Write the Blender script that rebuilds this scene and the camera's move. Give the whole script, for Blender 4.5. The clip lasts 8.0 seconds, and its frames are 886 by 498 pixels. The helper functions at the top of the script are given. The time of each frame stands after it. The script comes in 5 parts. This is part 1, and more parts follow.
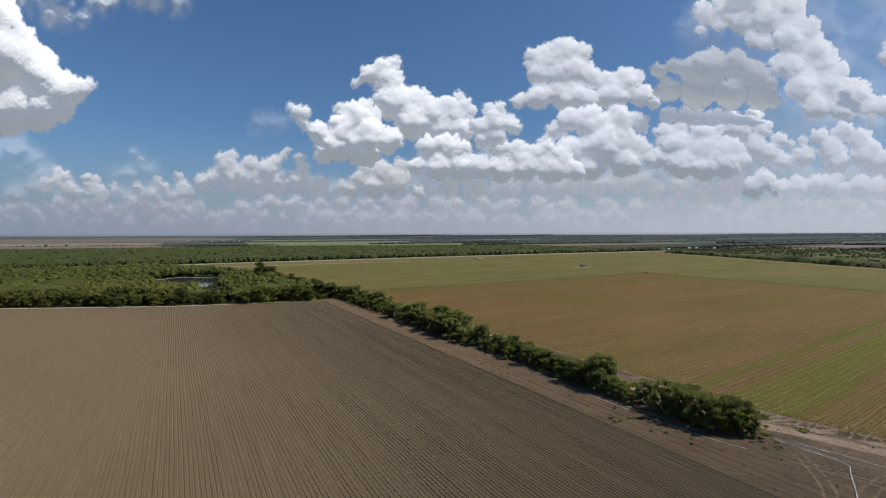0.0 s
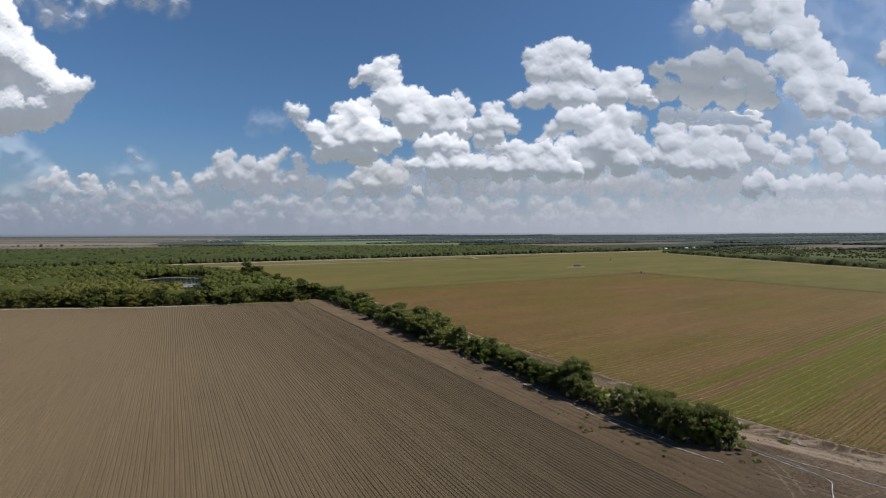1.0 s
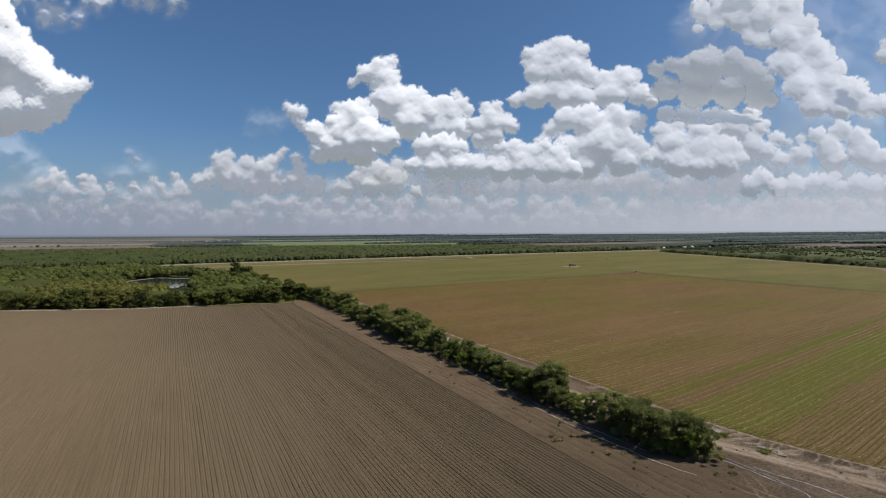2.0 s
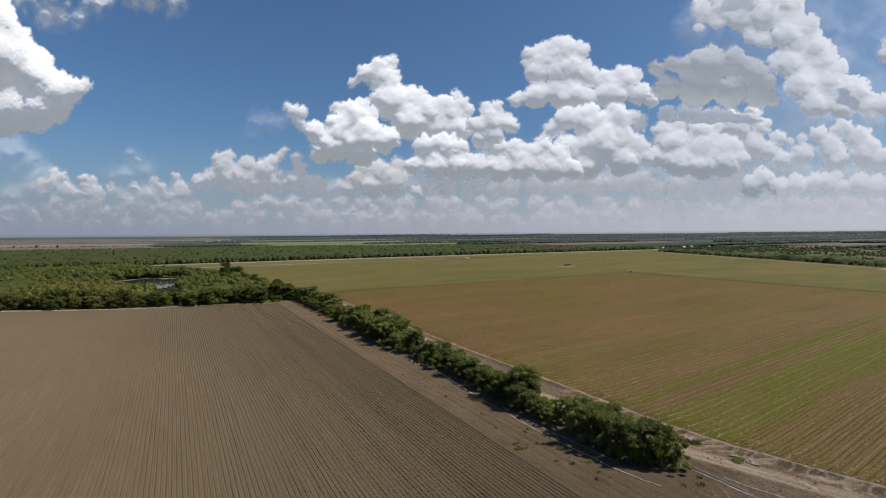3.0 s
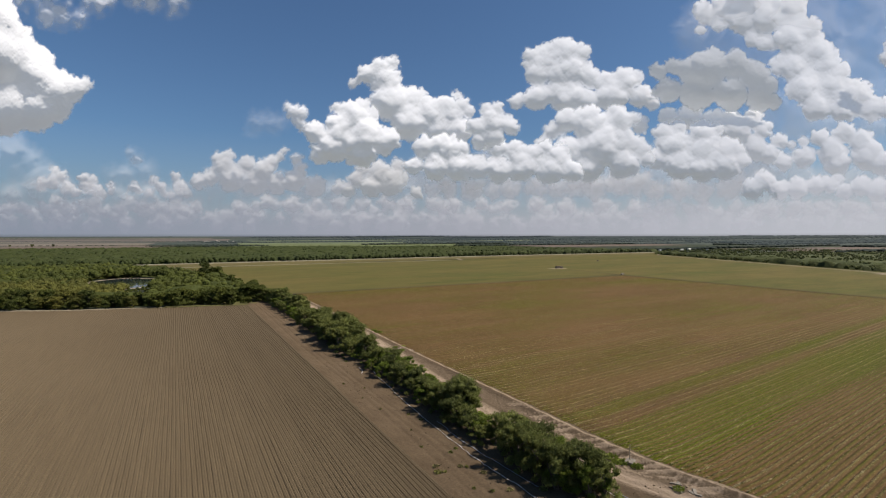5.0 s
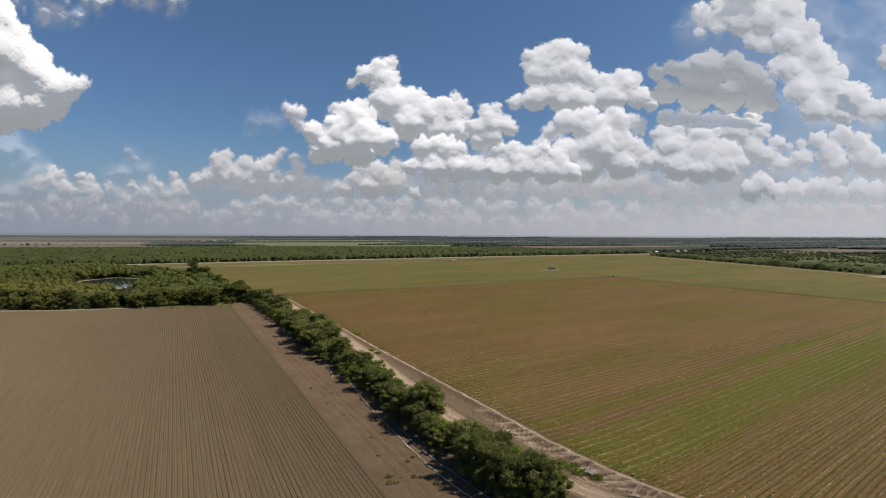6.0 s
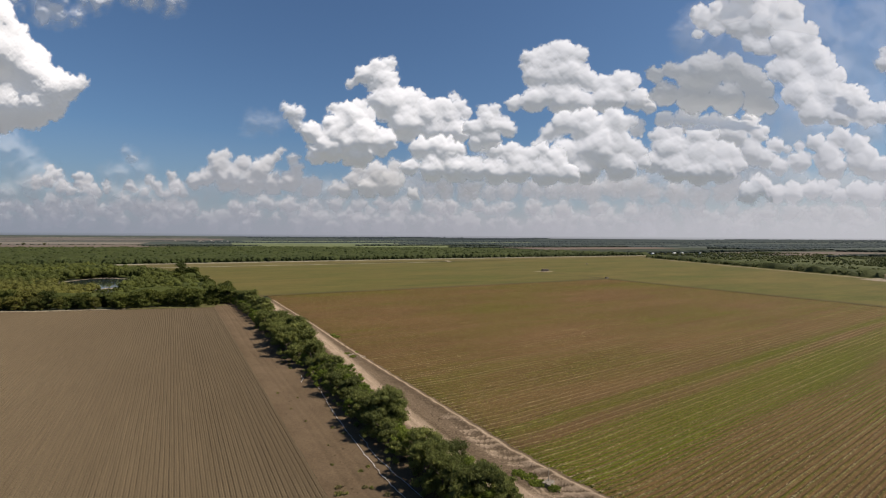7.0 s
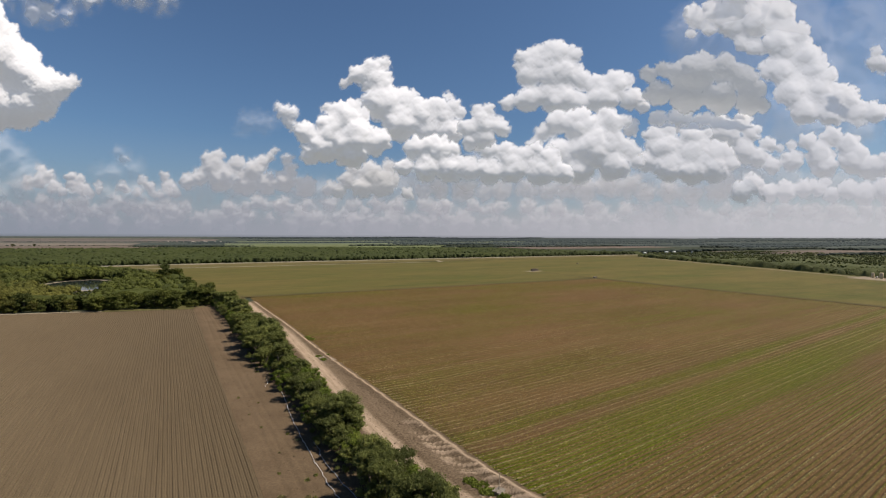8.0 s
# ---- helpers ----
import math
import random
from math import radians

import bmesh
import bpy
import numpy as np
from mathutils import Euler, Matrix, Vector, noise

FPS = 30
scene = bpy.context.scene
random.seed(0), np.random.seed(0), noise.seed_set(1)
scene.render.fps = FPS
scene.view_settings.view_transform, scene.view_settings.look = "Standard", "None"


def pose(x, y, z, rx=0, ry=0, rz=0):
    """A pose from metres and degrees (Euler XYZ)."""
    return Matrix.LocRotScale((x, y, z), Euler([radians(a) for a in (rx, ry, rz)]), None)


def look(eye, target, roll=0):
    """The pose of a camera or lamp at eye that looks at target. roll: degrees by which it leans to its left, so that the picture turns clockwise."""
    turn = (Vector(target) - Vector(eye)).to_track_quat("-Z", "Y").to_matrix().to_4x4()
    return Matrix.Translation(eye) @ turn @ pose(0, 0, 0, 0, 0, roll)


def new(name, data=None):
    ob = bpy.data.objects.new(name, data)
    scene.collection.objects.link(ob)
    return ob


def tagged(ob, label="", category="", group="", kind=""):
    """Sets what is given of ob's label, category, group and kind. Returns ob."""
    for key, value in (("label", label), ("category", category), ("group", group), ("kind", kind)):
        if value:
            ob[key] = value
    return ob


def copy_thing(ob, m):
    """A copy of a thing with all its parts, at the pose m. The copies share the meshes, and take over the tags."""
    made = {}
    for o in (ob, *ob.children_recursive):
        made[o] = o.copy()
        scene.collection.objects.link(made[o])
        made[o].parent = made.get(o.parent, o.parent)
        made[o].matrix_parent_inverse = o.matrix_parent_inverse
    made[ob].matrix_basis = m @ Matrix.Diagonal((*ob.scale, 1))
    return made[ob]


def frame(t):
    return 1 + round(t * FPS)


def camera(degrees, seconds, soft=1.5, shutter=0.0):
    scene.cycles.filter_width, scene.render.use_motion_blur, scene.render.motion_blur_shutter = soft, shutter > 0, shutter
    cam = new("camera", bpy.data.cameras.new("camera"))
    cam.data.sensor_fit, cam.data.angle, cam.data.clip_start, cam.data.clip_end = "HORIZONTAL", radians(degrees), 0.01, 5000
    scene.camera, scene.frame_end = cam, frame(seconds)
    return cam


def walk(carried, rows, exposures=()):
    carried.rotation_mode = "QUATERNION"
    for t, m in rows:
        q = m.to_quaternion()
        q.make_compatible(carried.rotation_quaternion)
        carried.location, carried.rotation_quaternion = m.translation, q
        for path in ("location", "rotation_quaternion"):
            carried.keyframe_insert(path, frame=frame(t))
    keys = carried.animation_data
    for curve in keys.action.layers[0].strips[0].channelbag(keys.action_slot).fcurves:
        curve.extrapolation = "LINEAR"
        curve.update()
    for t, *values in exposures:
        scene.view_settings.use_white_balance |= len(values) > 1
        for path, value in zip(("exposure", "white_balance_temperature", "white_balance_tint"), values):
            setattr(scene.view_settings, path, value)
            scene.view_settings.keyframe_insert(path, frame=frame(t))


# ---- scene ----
cam = camera(84.0, 8.0, soft=1.2)
PATH = [
    (0, (-0.689, 0.612, 40.405), (-0.702, 2.611, 40.346), -0.2),
    (0.5, (3.47, 4.121, 40.085), (3.458, 6.12, 40.026), -0.2),
    (1, (7.405, 7.237, 39.857), (7.395, 9.236, 39.798), -0.2),
    (1.5, (11.033, 10.187, 39.76), (11.025, 12.186, 39.7), -0.3),
    (3, (22.604, 16.942, 39.129), (22.589, 18.941, 39.069), -0.4),
    (3.5, (26.534, 19.565, 38.905), (26.516, 21.564, 38.846), -0.4),
    (4, (30.241, 22.315, 38.675), (30.226, 24.314, 38.617), -0.4),
    (4.5, (33.715, 24.593, 38.473), (33.698, 26.592, 38.417), -0.2),
    (6, (44.338, 29.255, 38.802), (44.323, 31.254, 38.75), 0.2),
    (6.5, (47.952, 30.676, 38.89), (47.946, 32.675, 38.838), 0.4),
    (7, (51.495, 32.027, 39.012), (51.484, 34.027, 38.964), 0.4),
    (7.5, (55.127, 33.16, 39.162), (55.131, 35.16, 39.113), 0.3),
    (8, (59.048, 34.458, 39.267), (59.055, 36.457, 39.218), 0.2),
]
walk(cam, [(t, look(eye, target, roll)) for t, eye, target, roll in PATH],
     exposures=((0.0, 0.72, 6680, 11), (4.0, 0.74, 7000, 12), (8.0, 0.75, 7400, 14)))

# ---------------------------------------------------------------- light
SUN_EL, SUN_AZ = 50.0, 96.0          # degrees; azimuth clockwise from +y
world = bpy.data.worlds.new("sky")
scene.world = world
world.use_nodes = True
wn = world.node_tree
sky = wn.nodes.new("ShaderNodeTexSky")
sky.sky_type = "NISHITA"
sky.sun_disc = False
sky.sun_elevation = radians(SUN_EL)
sky.sun_rotation = radians(SUN_AZ)
sky.altitude = 50
sky.air_density = 1.0
sky.dust_density = 1.4
sky.ozone_density = 1.2
cool = wn.nodes.new("ShaderNodeMixRGB")
cool.blend_type = "MULTIPLY"
cool.inputs[0].default_value = 1.0
cool.inputs[2].default_value = (0.53, 0.80, 1.07, 1)
wn.links.new(sky.outputs[0], cool.inputs[1])
wn.links.new(cool.outputs[0], wn.nodes["Background"].inputs[0])
wn.nodes["Background"].inputs[1].default_value = 0.053
sun_data = bpy.data.lights.new("sun", "SUN")
sun_data.energy = 4.6
sun_data.angle = radians(0.53)
sun_data.color = (1.0, 0.97, 0.93)
sun = new("sun", sun_data)
sun_way = Vector((math.sin(radians(SUN_AZ)) * math.cos(radians(SUN_EL)), math.cos(radians(SUN_AZ)) * math.cos(radians(SUN_EL)), math.sin(radians(SUN_EL))))
sun.matrix_world = look(sun_way * 300, (0, 0, 0))

# ---------------------------------------------------------------- the fields' own axes
# n runs across the hedge from the ploughed land to the crop, u along it away from the camera.
ORIGIN = np.array((36.2, 101.0))
N_AXIS = np.array((0.8734, 0.487))
U_AXIS = np.array((-0.487, 0.8734))
TURN = math.degrees(math.atan2(N_AXIS[1], N_AXIS[0]))
rng = np.random.default_rng(7)


def rise(x, y):
    """The land climbs gently towards the skyline."""
    r = np.hypot(x, y)
    k = np.clip((r - 2400.0) / 2500.0, 0, 1)
    return 46.0 * k * k * (1.5 - 0.5 * k)


def G(n, u, z=0.0):
    n, u = np.asarray(n, float), np.asarray(u, float)
    x = ORIGIN[0] + n * N_AXIS[0] + u * U_AXIS[0]
    y = ORIGIN[1] + n * N_AXIS[1] + u * U_AXIS[1]
    return np.stack([x, y, rise(x, y) + z + 0 * x], -1)


def at_field(n, u, z=0.0, turn=0.0):
    p = G(n, u, z)
    return pose(p[0], p[1], p[2], 0, 0, TURN + turn)


# ---------------------------------------------------------------- mesh helpers
def mesh_np(name, v, f, smooth=False):
    v, f = np.asarray(v, np.float32), np.asarray(f, np.int32)
    me = bpy.data.meshes.new(name)
    me.vertices.add(len(v))
    me.vertices.foreach_set("co", v.ravel())
    k = f.shape[1]
    me.loops.add(f.size)
    me.loops.foreach_set("vertex_index", f.ravel())
    me.polygons.add(len(f))
    me.polygons.foreach_set("loop_start", np.arange(len(f), dtype=np.int32) * k)
    me.update(calc_edges=True)
    me.polygons.foreach_set("use_smooth", np.full(len(f), bool(smooth)))
    me.validate()
    return me


def thing(name, me, material, label="", category="", group="", kind="", m=None):
    ob = new(name, me)
    if material:
        me.materials.append(material)
    if m is not None:
        ob.matrix_world = m
    return tagged(ob, label, category, group, kind)


def empty(name, m, label="", category="", group="", kind=""):
    ob = new(name)
    ob.matrix_world = m
    ob.empty_display_size = 0.3
    return tagged(ob, label, category, group, kind)


def part(name, bm, material, parent, label=""):
    me = bpy.data.meshes.new(name)
    bm.to_mesh(me)
    bm.free()
    return part_me(name, me, material, parent, label)


def part_me(name, me, material, parent, label=""):
    ob = new(name, me)
    if material:
        me.materials.append(material)
    ob.parent = parent
    return tagged(ob, label)


def box(bm, x, y, z, sx, sy, sz, bevel=0.0):
    r = bmesh.ops.create_cube(bm, size=1, matrix=Matrix.Translation((x, y, z)) @ Matrix.Diagonal((sx, sy, sz, 1)))
    if bevel:
        es = list({e for v in r["verts"] for e in v.link_edges})
        bmesh.ops.bevel(bm, geom=es, offset=bevel, segments=2, affect="EDGES")
    return bm


def cyl(bm, a, b, r0, r1, seg=8):
    a, b = Vector(a), Vector(b)
    m = Matrix.Translation((a + b) / 2) @ (b - a).to_track_quat("Z", "Y").to_matrix().to_4x4()
    bmesh.ops.create_cone(bm, cap_ends=True, segments=seg, radius1=r0, radius2=r1, depth=(b - a).length, matrix=m)
    return bm


def ico(sub):
    bm = bmesh.new()
    bmesh.ops.create_icosphere(bm, subdivisions=sub, radius=1)
    bm.verts.ensure_lookup_table()
    v = np.array([w.co[:] for w in bm.verts])
    f = np.array([[w.index for w in p.verts] for p in bm.faces])
    bm.free()
    return v, f


ICO = {k: ico(k) for k in (1, 2)}


def lattice(p, seed):
    """Value noise, -1 to 1, at the rows of p."""
    i = np.floor(p).astype(np.int64)
    w = p - i
    w = w * w * (3 - 2 * w)
    out = np.zeros(len(p))
    for dx in (0, 1):
        for dy in (0, 1):
            for dz in (0, 1):
                h = (i[:, 0] + dx) * 374761393 + (i[:, 1] + dy) * 668265263 + (i[:, 2] + dz) * 2147483647 + seed * 1274126177
                h = (h ^ (h >> 13)) * 1274126177
                h = (h ^ (h >> 16)) & 0xFFFF
                g = (w[:, 0] if dx else 1 - w[:, 0]) * (w[:, 1] if dy else 1 - w[:, 1]) * (w[:, 2] if dz else 1 - w[:, 2])
                out += g * (h / 32767.5 - 1)
    return out


def fbm(p, seed, octaves=4):
    s, a = np.zeros(len(p)), 1.0
    for k in range(octaves):
        s += a * lattice(p * 2.0 ** k + 13.7 * k, seed + k)
        a *= 0.5
    return s


def grid_mesh(name, ns, us, height, smooth=True, lift=0.0):
    """A sheet over the fields' axes: rows ns by us, with height(n, u)."""
    nn, uu = np.meshgrid(ns, us, indexing="ij")
    v = G(nn.ravel(), uu.ravel())
    v[:, 2] += lift + height(nn.ravel(), uu.ravel())
    a, b = len(ns), len(us)
    i = (np.arange(a - 1)[:, None] * b + np.arange(b - 1)[None, :]).ravel()
    f = np.stack([i, i + b, i + b + 1, i + 1], -1)
    return mesh_np(name, v, f, smooth)


def set_attr(me, name, values):
    me.attributes.new(name, "FLOAT", "POINT").data.foreach_set("value", np.asarray(values, np.float32))


# ---------------------------------------------------------------- materials
class Mat:
    """A small node builder."""

    def __init__(self, name, rough=0.9, spec=0.2):
        self.m = bpy.data.materials.new(name)
        self.m.use_nodes = True
        self.t = self.m.node_tree
        self.b = self.t.nodes["Principled BSDF"]
        self.b.inputs["Roughness"].default_value = rough
        self.b.inputs["Specular IOR Level"].default_value = spec
        self.out = self.t.nodes["Material Output"]

    def node(self, kind, **kw):
        n = self.t.nodes.new(kind)
        for k, v in kw.items():
            if k == "operation":
                n.operation = v
            elif k == "blend":
                n.blend_type = v
        return n

    def link(self, a, b):
        self.t.links.new(a, b)

    def pos(self, scale=(1, 1, 1), turn=0.0, local=False):
        if local:
            src = self.node("ShaderNodeTexCoord").outputs["Object"]
        else:
            src = self.node("ShaderNodeNewGeometry").outputs["Position"]
        mp = self.node("ShaderNodeMapping")
        mp.inputs["Rotation"].default_value = (0, 0, radians(turn))
        mp.inputs["Scale"].default_value = scale
        self.link(src, mp.inputs["Vector"])
        return mp.outputs[0]

    def field(self, sn, su, sz=1.0):
        """Coordinates along the fields' axes."""
        a = self.node("ShaderNodeVectorRotate")
        a.rotation_type = "Z_AXIS"
        a.inputs["Angle"].default_value = radians(-TURN)
        a.inputs["Center"].default_value = (ORIGIN[0], ORIGIN[1], 0)
        self.link(self.node("ShaderNodeNewGeometry").outputs["Position"], a.inputs["Vector"])
        s = self.node("ShaderNodeVectorMath", operation="SUBTRACT")
        self.link(a.outputs[0], s.inputs[0])
        s.inputs[1].default_value = (ORIGIN[0], ORIGIN[1], 0)
        m = self.node("ShaderNodeVectorMath", operation="MULTIPLY")
        self.link(s.outputs[0], m.inputs[0])
        m.inputs[1].default_value = (sn, su, sz)
        return m.outputs[0]

    def noise(self, vec, scale, detail=4, rough=0.55, lo=0.3, hi=0.7):
        n = self.node("ShaderNodeTexNoise")
        n.inputs["Scale"].default_value = scale
        n.inputs["Detail"].default_value = detail
        n.inputs["Roughness"].default_value = rough
        self.link(vec, n.inputs["Vector"])
        r = self.node("ShaderNodeMapRange")
        r.inputs[1].default_value, r.inputs[2].default_value = lo, hi
        self.link(n.outputs[0], r.inputs[0])
        return r.outputs[0]

    def mix(self, f, a, b, blend="MIX"):
        n = self.node("ShaderNodeMixRGB", blend=blend)
        for s, v in zip(n.inputs, (f, a, b)):
            if hasattr(v, "links"):
                self.link(v, s)
            elif isinstance(v, (int, float)):
                s.default_value = v
            else:
                s.default_value = (*v, 1)
        return n.outputs[0]

    def math(self, op, a, b=0.0):
        n = self.node("ShaderNodeMath", operation=op)
        for s, v in zip(n.inputs, (a, b)):
            if hasattr(v, "links"):
                self.link(v, s)
            else:
                s.default_value = v
        return n.outputs[0]

    def ramp(self, f, stops, mode="LINEAR"):
        r = self.node("ShaderNodeValToRGB")
        r.color_ramp.interpolation = mode
        e = r.color_ramp.elements
        while len(e) < len(stops):
            e.new(0.5)
        for s, (p, c) in zip(e, stops):
            s.position = p
            s.color = (*c, 1) if not isinstance(c, (int, float)) else (c, c, c, 1)
        self.link(f, r.inputs[0])
        return r.outputs[0]

    def attr(self, name):
        a = self.node("ShaderNodeAttribute")
        a.attribute_name = name
        return a.outputs["Fac"]

    def random(self):
        return self.node("ShaderNodeObjectInfo").outputs["Random"]

    def island(self):
        return self.node("ShaderNodeNewGeometry").outputs["Random Per Island"]

    def color(self, c):
        if hasattr(c, "links"):
            self.link(c, self.b.inputs["Base Color"])
        else:
            self.b.inputs["Base Color"].default_value = (*c, 1)
        return self

    def bump(self, h, strength=0.5, distance=0.05):
        n = self.node("ShaderNodeBump")
        n.inputs["Strength"].default_value = strength
        n.inputs["Distance"].default_value = distance
        self.link(h, n.inputs["Height"])
        self.link(n.outputs[0], self.b.inputs["Normal"])
        return self


def foliage(name, dark, mid, light, spread=0.03, leak=0.3, spot=(0.62, 1.35), grain=1.1):
    q = Mat(name, 0.75, 0.15)
    rnd = q.random()
    isl = q.island()
    big = q.noise(q.pos(), spread, 3)
    f = q.math("ADD", q.math("MULTIPLY", rnd, 0.45), q.math("MULTIPLY", big, 0.55))
    c = q.ramp(f, [(0.15, dark), (0.5, mid), (0.9, light)])
    c = q.mix(1.0, c, q.ramp(isl, [(0.0, spot[0]), (1.0, spot[1])]), "MULTIPLY")
    leafy = q.noise(q.pos(), grain, 4, 0.65)
    c = q.mix(1.0, c, q.ramp(leafy, [(0.0, 0.72), (1.0, 1.28)]), "MULTIPLY")
    q.color(c).bump(leafy, 0.6, 0.6 / grain)
    tr = q.node("ShaderNodeBsdfTranslucent")
    q.link(c, tr.inputs[0])
    ms = q.node("ShaderNodeMixShader")
    ms.inputs[0].default_value = leak
    q.link(q.b.outputs[0], ms.inputs[1])
    q.link(tr.outputs[0], ms.inputs[2])
    q.link(ms.outputs[0], q.out.inputs[0])
    return q.m


LEAF_HEDGE = foliage("hedge_leaves", (0.082, 0.095, 0.032), (0.136, 0.152, 0.046), (0.200, 0.216, 0.064), 0.05, 0.58, (0.78, 1.22), 1.6)
LEAF_BRIGHT = foliage("bright_leaves", (0.088, 0.122, 0.022), (0.122, 0.160, 0.028), (0.156, 0.192, 0.036), 0.03, 0.55, (0.78, 1.22), 1.6)
LEAF_OLIVE = foliage("olive_leaves", (0.072, 0.078, 0.021), (0.108, 0.108, 0.026), (0.144, 0.134, 0.031), 0.02, 0.45, (0.8, 1.2))
LEAF_WOOD = foliage("wood_leaves", (0.043, 0.054, 0.014), (0.068, 0.080, 0.018), (0.096, 0.106, 0.021), 0.02, 0.4, (0.8, 1.2))
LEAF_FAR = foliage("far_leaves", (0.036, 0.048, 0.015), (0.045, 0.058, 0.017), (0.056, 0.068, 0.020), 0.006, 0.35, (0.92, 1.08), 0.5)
LEAF_BRUSH = foliage("brush_leaves", (0.066, 0.080, 0.029), (0.088, 0.103, 0.036), (0.112, 0.124, 0.046), 0.02, 0.5, (0.8, 1.2), 0.7)
# the blue cast of distant haze is put into this leaf colour
LEAF_BELT_HAZED = foliage("belt_leaves_hazed", (0.018, 0.029, 0.022), (0.023, 0.034, 0.025), (0.030, 0.040, 0.028), 0.003, 0.3, (0.9, 1.1), 0.3)


def bark():
    q = Mat("bark")
    v = q.pos((1, 1, 0.25), local=True)
    q.color(q.mix(q.noise(v, 9), (0.055, 0.042, 0.030), (0.16, 0.13, 0.10))).bump(q.noise(v, 16), 0.6, 0.03)
    return q.m


BARK = bark()


def soil(name, dark, light, patch):
    q = Mat(name, 0.95, 0.1)
    q.b.inputs["Diffuse Roughness"].default_value = 1.0
    fine = q.noise(q.pos(), 3.5, 6, 0.65)
    rows = q.noise(q.field(2.6, 0.05), 1.0, 3)
    big = q.noise(q.field(0.8, 0.35), patch, 4)
    c = q.mix(big, dark, light)
    c = q.mix(1.0, c, q.ramp(fine, [(0.0, 0.78), (1.0, 1.2)]), "MULTIPLY")
    c = q.mix(1.0, c, q.ramp(rows, [(0.0, 0.88), (1.0, 1.1)]), "MULTIPLY")
    q.color(c).bump(q.noise(q.pos(), 7.0, 5), 0.7, 0.06)
    return q.m


SOIL = soil("ploughed_soil", (0.062, 0.0455, 0.0265), (0.084, 0.063, 0.038), 0.012)


def verge_soil():
    """Bare headland: dark tilled earth that wears to pale dust on the wheel tracks."""
    q = Mat("headland_soil", 0.95, 0.1)
    q.b.inputs["Diffuse Roughness"].default_value = 1.0
    wear = q.attr("wear")
    fine = q.noise(q.pos(), 2.2, 6, 0.65)
    streak = q.noise(q.field(1.6, 0.12), 1.0, 4)
    big = q.noise(q.pos(), 0.09, 4)
    earth = q.mix(big, (0.070, 0.0485, 0.0285), (0.093, 0.066, 0.0405))
    dust = q.mix(streak, (0.200, 0.148, 0.100), (0.290, 0.222, 0.160))
    w = q.math("ADD", wear, q.math("MULTIPLY", q.math("SUBTRACT", fine, 0.5), 0.35))
    c = q.mix(q.ramp(w, [(0.12, 0.0), (0.75, 1.0)]), earth, dust)
    c = q.mix(1.0, c, q.ramp(fine, [(0.0, 0.8), (1.0, 1.18)]), "MULTIPLY")
    green = q.noise(q.pos(), 0.55, 5, 0.7, 0.60, 0.72)
    c = q.mix(q.math("MULTIPLY", green, q.attr("weedy")), c, (0.105, 0.125, 0.030))
    q.color(c).bump(q.noise(q.pos(), 5.0, 5), 0.7, 0.07)
    return q.m


HEADLAND = verge_soil()


